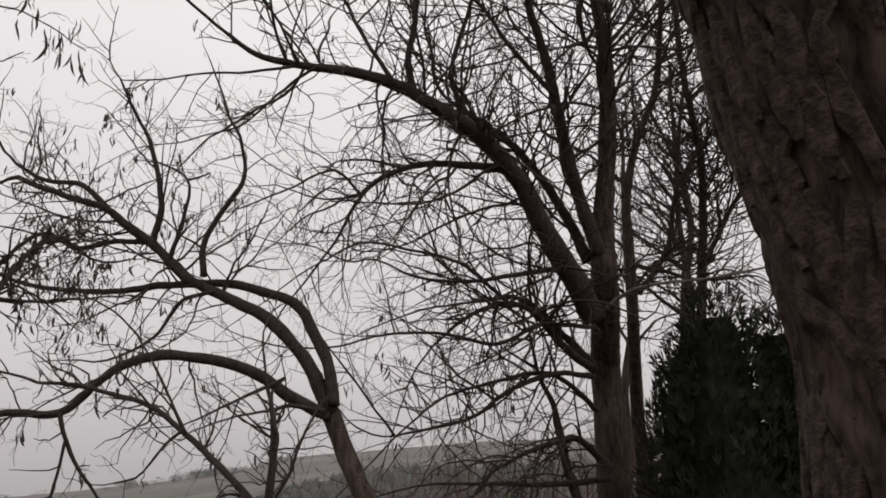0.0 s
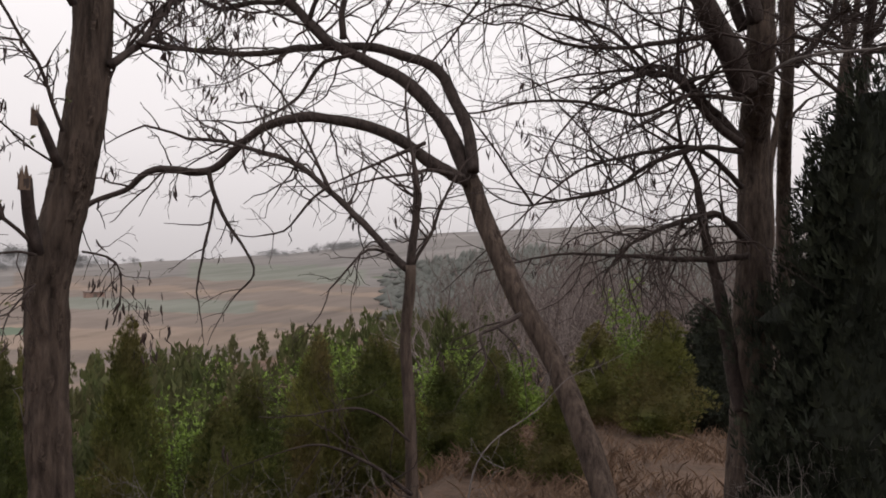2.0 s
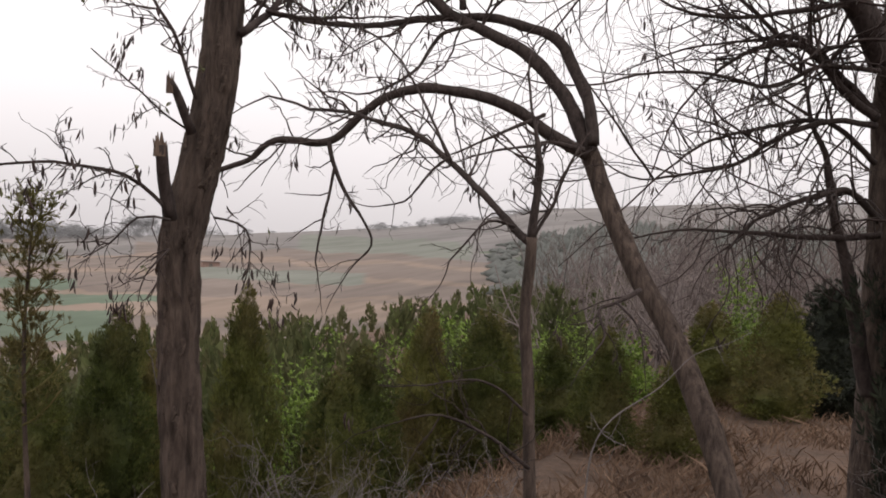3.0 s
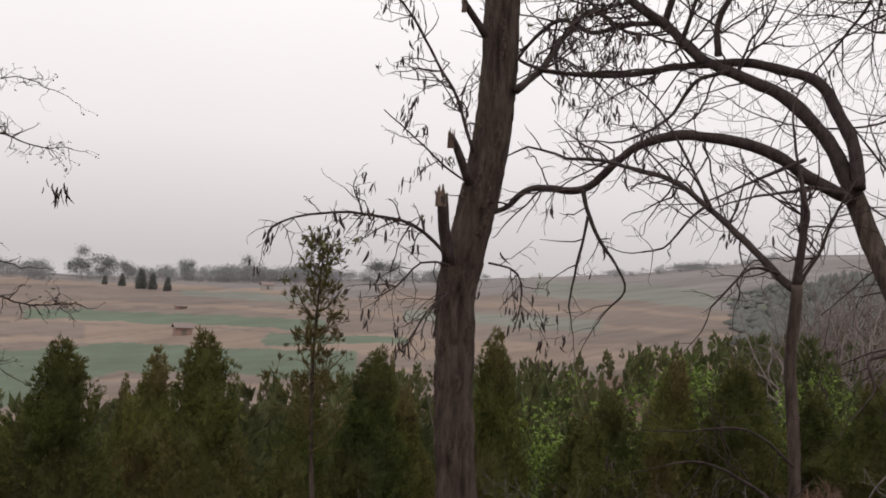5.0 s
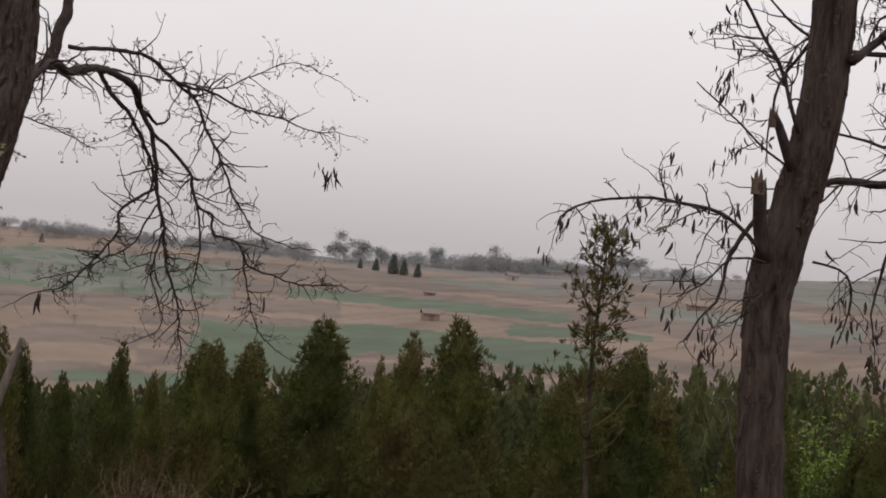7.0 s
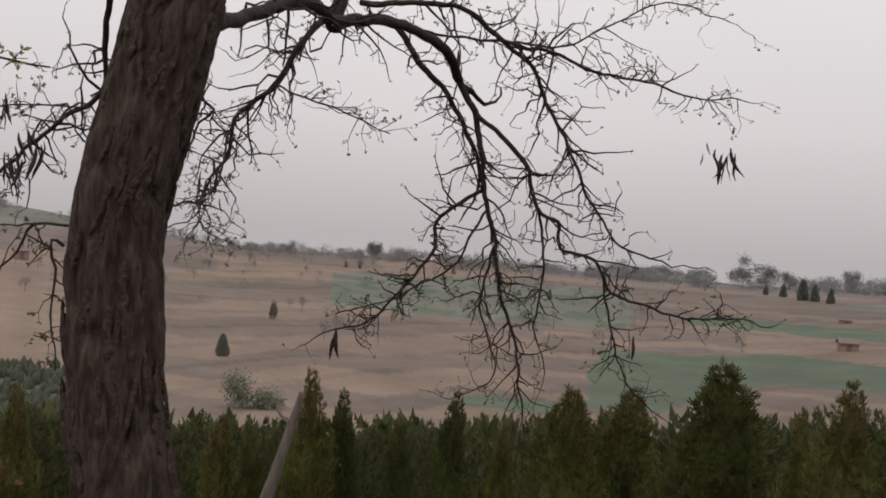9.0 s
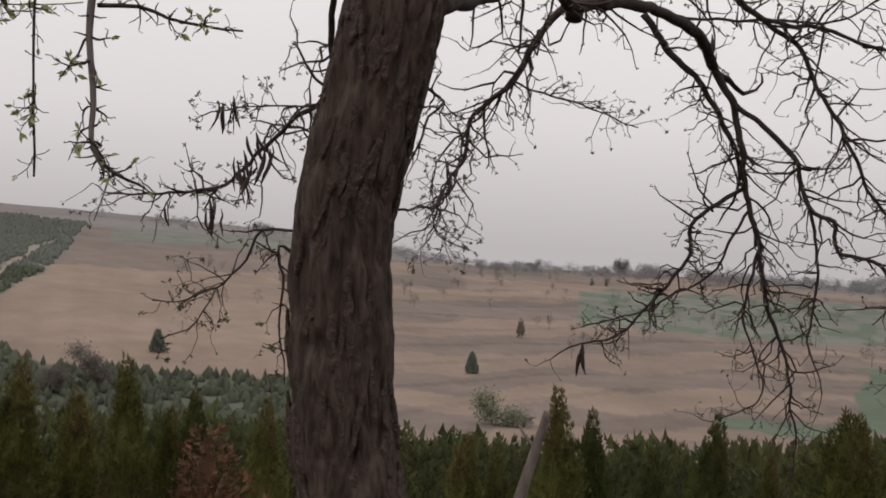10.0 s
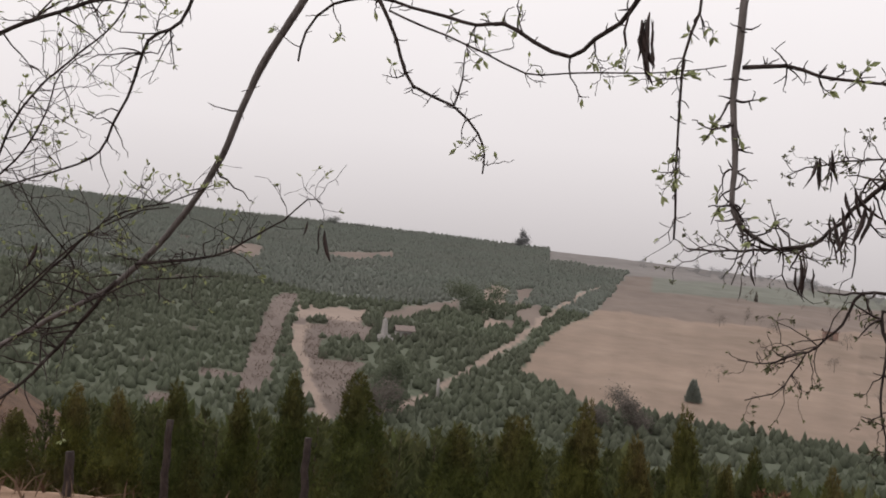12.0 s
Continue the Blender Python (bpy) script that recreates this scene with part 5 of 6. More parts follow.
pod_tree.tuft((-0.67, 2.67, 1.48), 4, 0.070, 0.020)
pod_tree.tuft((-0.79, 2.64, 1.60), 4, 0.070, 0.020)
pod_tree.tuft((-0.76, 2.63, 1.64), 4, 0.070, 0.020)
pod_tree.tuft((-0.62, 2.68, 1.45), 4, 0.070, 0.020)
pod_tree.finish()


# ---- young cypresses on the slope ----
def cypress_crown(seed, sprays, loose=0.0, blunt=False, size=0.8, core=0.55):
    """Foliage of a cypress two metres high and one wide: many flat upright sprays on a ragged pyramid."""
    rng = np.random.default_rng(seed)
    sh = Shape()
    lobes = [(rng.uniform(0, 2 * math.pi), rng.uniform(0.03, 0.9), rng.uniform(0.45, 1.6)) for _ in range(46)]
    spires = np.array([(rng.uniform(0, 2 * math.pi), rng.uniform(0.10, 0.30), rng.uniform(0.5, 0.9)) for _ in range(9)])

    def reach(a, h):
        if blunt:
            r = 0.5 * np.minimum(1, (h + 0.2) / 0.3) ** 0.5 * np.clip(1 - np.maximum(0, h - 0.25) / 0.78, 0, 1) ** 0.5
        else:
            r = 0.5 * np.minimum(1, (h + 0.08) / 0.25) ** 0.5 * np.clip(1 - np.maximum(0, h - 0.16) / 0.86, 0, 1) ** 0.72
        for la, lh, lr in lobes:
            r = r * (1 + (lr - 1) * np.exp(-((a - la + math.pi) % (2 * math.pi) - math.pi) ** 2 / 0.16 - (h - lh) ** 2 / 0.004))
        return np.maximum(r, 0.012)

    h = 1 - rng.random(sprays) ** 0.62
    a = rng.uniform(0, 2 * math.pi, sprays)
    r = reach(a, h) * rng.random(sprays) ** 0.3 * rng.uniform(0.85, 1.18, sprays)
    p = np.stack([np.cos(a) * r, np.sin(a) * r, 2 * h], 1)
    pick = rng.random(sprays) < 0.12
    sp = spires[rng.integers(len(spires), size=sprays)]
    hs = sp[:, 2] - np.abs(rng.normal(size=sprays)) * 0.10
    q = np.stack([np.cos(sp[:, 0]) * sp[:, 1] * 0.6, np.sin(sp[:, 0]) * sp[:, 1] * 0.6, 2 * hs], 1) + rng.normal(size=(sprays, 3)) * 0.025
    p = np.where(pick[:, None], q, p)
    v = np.array([0, 0, 1.0]) + np.stack([np.cos(a), np.sin(a), 0 * a], 1) * rng.uniform(0.15, 0.9 + loose, sprays)[:, None] + rng.normal(size=(sprays, 3)) * 0.3
    v /= np.linalg.norm(v, axis=1)[:, None]
    w = np.cross(v, rng.normal(size=(sprays, 3)))
    w /= np.linalg.norm(w, axis=1)[:, None] + 1e-9
    l = size * rng.uniform(0.035, 0.125, sprays)[:, None]
    for s in (-0.6, 0.0, 0.6):
        d = v + w * s
        d /= np.linalg.norm(d, axis=1)[:, None]
        m, b = l * (1 - 0.25 * abs(s)) * rng.uniform(0.8, 1.2, sprays)[:, None], l * 0.11
        quad = np.stack([p, p + d * m * 0.55 + w * b, p + d * m, p + d * m * 0.5 - w * b], 1).reshape(-1, 3)
        sh.add(quad, [(4 * i, 4 * i + 1, 4 * i + 2, 4 * i + 3) for i in range(sprays)])
    ring, levels = 14, np.linspace(0.0, 0.93, 12)
    aa = np.linspace(0, 2 * math.pi, ring, endpoint=False)
    v = [(math.cos(t) * k * core, math.sin(t) * k * core, 2 * z) for z in levels for t, k in zip(aa, reach(aa, np.full(ring, z)))]
    f = [(i * ring + j, i * ring + (j + 1) % ring, (i + 1) * ring + (j + 1) % ring, (i + 1) * ring + j) for i in range(len(levels) - 1) for j in range(ring)]
    sh.add(v, f)
    return sh


def cypress_cones(seed, n):
    rng = np.random.default_rng(seed)
    sh = Shape()
    for _ in range(n):
        h, a = rng.uniform(0.35, 0.98), rng.uniform(0, 2 * math.pi)
        r = 0.5 * (1 - h / 1.02) * rng.uniform(0.9, 1.1) + 0.01
        p = np.array([math.cos(a) * r, math.sin(a) * r, 2 * h])
        s = rng.uniform(0.004, 0.008)
        sh.add([p + np.array(q) * s for q in ((1, 0, 0), (0, 1, 0), (-1, 0, 0), (0, -1, 0), (0, 0, 1.3), (0, 0, -1.3))], [(0, 1, 4), (1, 2, 4), (2, 3, 4), (3, 0, 4), (1, 0, 5), (2, 1, 5), (3, 2, 5), (0, 3, 5)])
    return sh


CROWNS = [cypress_crown(40 + i, 7600, size=0.62).mesh("crown", CYPRESS, False) for i in range(5)]
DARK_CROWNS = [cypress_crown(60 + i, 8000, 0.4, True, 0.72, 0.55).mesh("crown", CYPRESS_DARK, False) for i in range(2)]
DRY_CROWN = cypress_crown(70, 3600, 0.9, True, 0.75, 0.25).mesh("crown", CYPRESS_DRY, False)
CONE_SETS = [cypress_cones(80 + i, 80).mesh("seed_cones", CONES, False) for i in range(2)]
_stem = Shape()
tube(_stem, [(0, 0, -0.2), (0.008, 0, 0.6), (-0.006, 0.006, 1.4), (0, 0, 1.94)], [0.022, 0.018, 0.011, 0.003], 8)
STEM = _stem.mesh("trunk", BARK)
CYPRESS_WORDS = {0: ("young green cypress tree with upright sprays", "young cypresses on the slope"), 1: ("broad dark cypress standing in brown grass", "young cypresses on the slope"),
                 2: ("dead rust-brown cypress among green ones", "young cypresses on the slope"), 3: ("tall dark cypress beside bare trunks", "tall dark cypresses")}


def plant_cypresses(rows):
    rng = np.random.default_rng(5)
    for x, y, top, wide, kind in rows:
        ground = height(x, y)
        wide *= 1.12 if kind == 0 else 1.0
        tall = max(top - ground, 0.8)
        tree = new("cypress_tree")
        tagged(tree, CYPRESS_WORDS[kind][0], "cypress tree", CYPRESS_WORDS[kind][1])
        tree.matrix_world = Matrix.LocRotScale((x, y, ground), Euler((rng.normal() * 0.04, rng.normal() * 0.04, rng.uniform(0, 6.28))), (wide, wide, tall / 2))
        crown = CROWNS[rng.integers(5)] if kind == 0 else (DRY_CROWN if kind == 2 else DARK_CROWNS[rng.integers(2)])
        for name, me in (("trunk", STEM), ("crown", crown)) + ((("seed_cones", CONE_SETS[rng.integers(2)]),) if kind == 0 else ()):
            ob = new(name, me)
            ob.parent = tree
            if name == "seed_cones":
                tagged(ob, kind="stuff")


CYPRESS_ROW_A = (
    (-7.53, 6.95, -0.85, 1.10, 0),
    (-7.66, 8.39, -1.05, 0.85, 0),
    (-6.34, 7.99, -0.74, 1.13, 0),
    (-9.20, 7.37, -1.32, 0.97, 0),
    (-9.29, 6.74, -1.35, 0.93, 0),
    (-9.64, 10.02, -1.65, 0.47, 0),
    (-4.99, 8.67, -0.89, 0.88, 0),
    (-5.01, 7.62, -1.15, 0.75, 0),
    (-3.37, 8.33, -0.51, 0.74, 0),
    (-5.22, 10.29, -1.38, 0.74, 0),
    (-2.13, 9.76, -0.71, 0.73, 0),
    (-1.50, 10.13, -0.69, 0.84, 0),
    (-2.30, 8.51, -0.98, 0.81, 0),
    (-2.48, 7.83, -1.16, 0.57, 0),
    (-7.76, 14.59, -1.42, 0.38, 0),
    (-5.17, 9.06, -0.86, 0.84, 0),
    (-2.23, 7.70, -1.10, 0.69, 0),
    (-2.31, 10.52, -0.85, 0.74, 0),
)
CYPRESS_ROW_B = (
    (-1.55, 10.64, -0.82, 0.99, 0),
    (-0.23, 9.33, -0.75, 0.64, 0),
    (0.39, 8.92, -0.96, 0.56, 0),
    (-0.89, 11.76, -1.09, 0.81, 0),
    (1.73, 13.70, -0.50, 1.15, 0),
    (0.95, 15.08, -0.75, 1.1, 0),
    (2.64, 15.36, -0.33, 1.26, 1),
    (-8.39, 4.06, -1.08, 0.46, 0),
    (-8.60, 4.46, -1.25, 0.38, 0),
    (-8.07, 4.90, -1.17, 0.44, 0),
    (-7.53, 5.69, -1.08, 0.54, 0),
    (-8.74, 5.85, -1.58, 0.38, 0),
    (-9.21, 5.14, -1.65, 0.43, 0),
    (-7.81, 6.34, -1.49, 0.45, 0),
    (-9.57, 3.73, -1.58, 0.45, 0),
    (-9.40, 3.97, -1.65, 0.40, 0),
    (-9.56, 0.53, -1.08, 0.57, 0),
    (-9.48, 1.31, -1.03, 0.48, 0),
)
CYPRESS_ROW_C = (
    (-9.40, 0.14, -1.20, 0.55, 0),
    (-9.03, -0.22, -1.28, 0.56, 0),
    (-9.71, 0.94, -1.31, 0.50, 0),
    (-9.38, 2.25, -1.31, 0.40, 0),
    (-8.22, 1.81, -1.28, 0.64, 2),
    (-9.85, 1.60, -1.44, 0.43, 0),
    (-8.79, -0.86, -0.96, 0.59, 0),
    (-8.90, 0.20, -1.14, 0.46, 0),
    (-9.57, -1.74, -1.14, 0.49, 0),
    (-9.80, -2.35, -1.34, 0.47, 0),
    (-9.30, -2.62, -1.26, 0.49, 0),
    (-9.17, -3.04, -1.36, 0.49, 0),
    (-9.04, -3.47, -1.35, 0.49, 0),
    (-8.58, -3.63, -1.50, 0.47, 0),
    (-9.58, 1.71, -1.25, 0.39, 0),
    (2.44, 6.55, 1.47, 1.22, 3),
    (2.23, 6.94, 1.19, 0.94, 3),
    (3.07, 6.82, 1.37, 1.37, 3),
)
plant_cypresses(CYPRESS_ROW_A + CYPRESS_ROW_B + CYPRESS_ROW_C)


# ---- plantation rows, far woods and thicket ----
def small_cypress(seed, sprays=700):
    """A young cypress two metres high and one wide, of broader sprays, for the rows further down."""
    rng = np.random.default_rng(seed)
    sh = Shape()
    h = 1 - rng.random(sprays) ** 0.6
    a = rng.uniform(0, 2 * math.pi, sprays)
    r = 0.5 * (1 - h) ** 0.8 * rng.random(sprays) ** 0.4 * rng.uniform(0.75, 1.15, sprays) + 0.01
    p = np.stack([np.cos(a) * r, np.sin(a) * r, 2 * h], 1)
    v = np.stack([np.cos(a) * 0.6, np.sin(a) * 0.6, np.ones(sprays)], 1) + rng.normal(size=(sprays, 3)) * 0.25
    v /= np.linalg.norm(v, axis=1)[:, None]
    w = np.cross(v, rng.normal(size=(sprays, 3)))
    w /= np.linalg.norm(w, axis=1)[:, None]
    l = rng.uniform(0.09, 0.18, sprays)[:, None]
    sh.add(np.stack([p - w * l * 0.28, p + v * l, p + w * l * 0.28], 1).reshape(-1, 3), [(3 * i, 3 * i + 1, 3 * i + 2) for i in range(sprays)])
    return sh


FAR_CROWNS = [small_cypress(90 + i).mesh("crown", FAR_CYPRESS, False) for i in range(4)]


def at(az, r):
    return CENTRE[0] - r * math.sin(radians(az)), CENTRE[1] + r * math.cos(radians(az))


def plantation():
    rng = np.random.default_rng(17)
    made = 0
    spots = []
    for _ in range(2600):
        az, r = rng.uniform(1, 128), math.exp(rng.uniform(math.log(13), math.log(95)))
        if az > 60 and r < 10 or az > 108 and r < 12:
            continue
        spots.append((az, r))
    taken = []
    for az, r in spots:
        x, y = at(az, r)
        if any((x - a) ** 2 + (y - b) ** 2 < (0.55 + r * 0.012) ** 2 for a, b in taken):
            continue
        taken.append((x, y))
    taken.sort(key=lambda p: math.hypot(p[0], p[1]))
    rest = Shape()
    for x, y in taken:
        r, az = polar(x, y)
        g = height(x, y)
        sky = float(np.interp(az, (1, 10, 20, 30, 45, 55, 70, 90, 105, 128), (-1.4, -2.6, -4.7, -5.6, -7.4, -9.2, -10.4, -9.6, -9.2, -9.0)))
        tall = min(rng.uniform(1.3, 2.4) + min(1.0, r * 0.012), r * math.tan(radians(sky - abs(rng.normal()) * 0.5)) - g)
        if tall < 0.7:
            continue
        wide = tall * rng.uniform(0.42, 0.6)
        if made < 300:
            tree = new("cypress_tree")
            tagged(tree, "small cypress in the plantation rows", "cypress tree", "plantation rows")
            tree.matrix_world = Matrix.LocRotScale((x, y, g), Euler((0, 0, rng.uniform(0, 6.28))), (wide, wide, tall / 2))
            for name, me in (("trunk", STEM), ("crown", FAR_CROWNS[rng.integers(4)])):
                new(name, me).parent = tree
            made += 1
        else:
            cone(rest, rng, x, y, g, wide, tall, 70)
    tagged(new("plantation_trees", rest.mesh("plantation_trees", FAR_CYPRESS, False)), "rows of small green cypresses down the slope", "plantation", kind="stuff")


def cone(sh, rng, x, y, g, wide, tall, n):
    """A small ragged conifer of n leaf clumps."""
    h = 1 - rng.random(n) ** 0.6
    a = rng.uniform(0, 2 * math.pi, n)
    r = 0.5 * wide * (1 - h) ** 0.8 * rng.uniform(0.55, 1.15, n) + 0.02 * wide
    p = np.stack([x + np.cos(a) * r, y + np.sin(a) * r, g + h * tall], 1)
    l = tall * rng.uniform(0.12, 0.24, n)[:, None]
    w = rng.normal(size=(n, 3))
    w /= np.linalg.norm(w, axis=1)[:, None]
    up = np.stack([np.cos(a) * 0.4, np.sin(a) * 0.4, np.ones(n)], 1)
    v = np.stack([p - w * l * 0.4, p + up * l, p + w * l * 0.4], 1).reshape(-1, 3)
    sh.add(v, [(3 * i, 3 * i + 1, 3 * i + 2) for i in range(n)])


def spire(sh, rng, x, y, g, wide, tall):
    """A small far conifer: a ragged closed cone in two tiers."""
    k = 6
    a = np.arange(k) * 2 * math.pi / k + rng.uniform(0, 1)
    v = []
    for z, q in ((-0.05, 0.42), (0.22, 0.5), (0.6, 0.27)):
        r = wide * q * rng.uniform(0.75, 1.25, k)
        v.append(np.stack([x + np.cos(a) * r, y + np.sin(a) * r, g + tall * (z + rng.normal(size=k) * 0.04)], 1))
    v.append(np.array([[x + rng.normal() * 0.05 * wide, y, g + tall]]))
    f = [(i * k + j, i * k + (j + 1) % k, i * k + k + (j + 1) % k, i * k + k + j) for i in range(2) for j in range(k)] + [(2 * k + j, 2 * k + (j + 1) % k, 3 * k) for j in range(k)]
    sh.add(np.concatenate(v), f)


def round_crown(sh, rng, x, y, g, wide, tall, n, leaf=0.075):
    """A distant broadleaf crown of n clumps over a short trunk."""
    tube(sh, [(x, y, g - 0.3), (x, y, g + tall * 0.5)], [tall * 0.02, tall * 0.012], 4, cap=False)
    lob = rng.normal(size=(5, 3)) * np.array([0.24 * wide, 0.24 * wide, 0.16 * tall])
    c = lob[rng.integers(5, size=n)] + rng.normal(size=(n, 3)) * np.array([0.15 * wide, 0.15 * wide, 0.11 * tall]) + np.array([x, y, g + 0.6 * tall])
    c[:, 2] = np.maximum(c[:, 2], g + 0.1 * tall)
    l = leaf * tall * rng.uniform(0.6, 1.3, n)[:, None]
    u, w = rng.normal(size=(n, 3)), rng.normal(size=(n, 3))
    u /= np.linalg.norm(u, axis=1)[:, None]
    w /= np.linalg.norm(w, axis=1)[:, None]
    v = np.stack([c - w * l, c + u * l, c + w * l - u * l * 0.3], 1).reshape(-1, 3)
    sh.add(v, [(3 * i, 3 * i + 1, 3 * i + 2) for i in range(n)])


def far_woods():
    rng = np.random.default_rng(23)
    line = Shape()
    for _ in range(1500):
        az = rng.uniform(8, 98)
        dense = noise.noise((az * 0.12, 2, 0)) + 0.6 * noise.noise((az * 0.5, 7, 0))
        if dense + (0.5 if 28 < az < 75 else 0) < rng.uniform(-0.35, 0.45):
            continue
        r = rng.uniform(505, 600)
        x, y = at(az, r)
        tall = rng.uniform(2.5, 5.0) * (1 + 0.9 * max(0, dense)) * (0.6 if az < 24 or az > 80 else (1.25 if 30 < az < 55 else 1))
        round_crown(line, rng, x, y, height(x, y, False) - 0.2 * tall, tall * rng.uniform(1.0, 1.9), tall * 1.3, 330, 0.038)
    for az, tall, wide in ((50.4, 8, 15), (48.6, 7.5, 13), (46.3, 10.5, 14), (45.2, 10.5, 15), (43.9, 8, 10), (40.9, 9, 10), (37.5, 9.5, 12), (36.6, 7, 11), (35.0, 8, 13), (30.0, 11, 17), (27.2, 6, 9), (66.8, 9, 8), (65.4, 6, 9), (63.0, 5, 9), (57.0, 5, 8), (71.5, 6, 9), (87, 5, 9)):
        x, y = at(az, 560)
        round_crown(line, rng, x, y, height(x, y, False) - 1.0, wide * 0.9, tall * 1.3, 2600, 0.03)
    tagged(new("treeline", line.mesh("treeline", FAR_WOOD, False)), "line of far trees with mist painted as flat grey", "treeline", kind="stuff")

    mid = Shape()
    for _ in range(150):
        az, r = rng.uniform(50, 92), rng.uniform(170, 480)
        x, y = at(az, r)
        if rng.random() < 0.08:
            cone(mid, rng, x, y, height(x, y, False), rng.uniform(0.9, 1.8), rng.uniform(2.0, 4), 110)
        else:
            round_crown(mid, rng, x, y, height(x, y, False), rng.uniform(1.6, 3.4), rng.uniform(2.0, 4.5), 260, 0.032)
    tagged(new("field_trees", mid.mesh("field_trees", FIELD_TREE, False)), "scattered small trees along the field edges", "trees", kind="stuff")

    hill, upper = Shape(), Shape()
    for _ in range(56000):
        az, r = rng.uniform(82, 134), 76 + 524 * rng.random() ** 0.75
        if ground_kind(az, r) != 5:
            continue
        x, y = at(az, r)
        size = float(np.interp(r, (90, 220, 450, 600), (1.0, 1.1, 1.25, 1.9)))
        # Trees beyond about 240 m take the foliage with more haze painted in.
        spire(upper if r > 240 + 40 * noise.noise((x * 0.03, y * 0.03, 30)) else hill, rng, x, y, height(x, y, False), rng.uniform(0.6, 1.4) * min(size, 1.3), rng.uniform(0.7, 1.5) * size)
    tagged(new("upper_wood", upper.mesh("upper_wood", HAZED_WOOD)), "conifer wood along the ridge, haze painted grey-green", "woodland", kind="stuff")
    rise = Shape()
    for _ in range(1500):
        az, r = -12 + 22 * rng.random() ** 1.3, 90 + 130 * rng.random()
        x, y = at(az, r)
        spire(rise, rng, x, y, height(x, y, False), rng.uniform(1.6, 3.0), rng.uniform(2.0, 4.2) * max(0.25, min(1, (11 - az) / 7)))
    tagged(new("hillside_wood", hill.mesh("hillside_wood", HILL_WOOD)), "conifer wood covering the hillside, haze mixed into its green", "woodland", kind="stuff")

    tagged(new("rise_wood", rise.mesh("rise_wood", HAZY_CONIFER)), "conifer wood on the rise, paled by painted haze", "woodland", kind="stuff")

    scrub = Shape()
    for _ in range(9000):
        az, r = rng.uniform(100, 124), 76 + 480 * rng.random() ** 0.8
        if ground_kind(az, r) != 8:
            continue
        x, y = at(az, r)
        g, t = height(x, y, False), rng.uniform(0.4, 1.2)
        c = np.array([x, y, g + t * 0.4]) + rng.normal(size=(22, 1, 3)) * np.array([0.5, 0.5, 0.3 * t])
        v = (c + rng.normal(size=(22, 3, 3)) * np.array([0.07, 0.07, 0.14])).reshape(-1, 3)
        scrub.add(v, [(3 * i, 3 * i + 1, 3 * i + 2) for i in range(22)])
    tagged(new("gully_scrub", scrub.mesh("gully_scrub", BANK_BRUSH, False)), "leafless brown scrub filling the gully", "scrub", kind="stuff")


def thicket():
    rng = np.random.default_rng(29)
    sh = Shape()
    for _ in range(72):
        az, r = rng.uniform(-14, 5.5), rng.uniform(24, 60)
        x, y = at(az, r)
        g = height(x, y)
        tall = min((0.035 + 0.0045 * (5 - az) * 0.6) * r - g, 8) * rng.uniform(0.75, 1.02)
        tips = []
        for _ in range(4):
            d = np.array([rng.normal() * 0.35, rng.normal() * 0.35, 1])
            grow(sh, rng, np.array([x + rng.normal() * 0.4, y + rng.normal() * 0.4, g]), d, tall * rng.uniform(0.6, 1.0), 0.045, 2, 0.25, 0.16, tips, 0.42)
    tagged(new("thicket", sh.mesh("thicket", BRUSH)), "leafless brown thicket on the rise", "thicket", kind="stuff")


def shrub(x, y, top, wide, seed, mat, label, name="shrub", n=2600, stem_mat=PALE):
    rng = np.random.default_rng(seed)
    g = height(x, y)
    tall = max(0.4, top - g)
    ob = new(name)
    ob.location = (x, y, g)
    tagged(ob, label, "shrub", "shrubs on the slope")
    stems, leaves, tips = Shape(), Shape(), []
    for _ in range(9):
        d = np.array([rng.normal() * 0.5, rng.normal() * 0.5, 1])
        grow(stems, rng, np.zeros(3), d, tall * rng.uniform(0.6, 1.0), 0.010 if mat else 0.0045, 2, 0.2, 0.2 if mat else 0.4, tips, 0.6)
    part("stems", stems, TWIG if mat else stem_mat, ob, kind="stuff")
    for _ in range(n):
        p, d = tips[rng.integers(len(tips))]
        if not mat:
            break
        sprig(leaves, rng, p * np.array([wide, wide, 1]) + rng.normal(size=3) * 0.09, d, 0.055)
    if mat:
        part("leaves", leaves, mat, ob, kind="stuff", smooth=False)


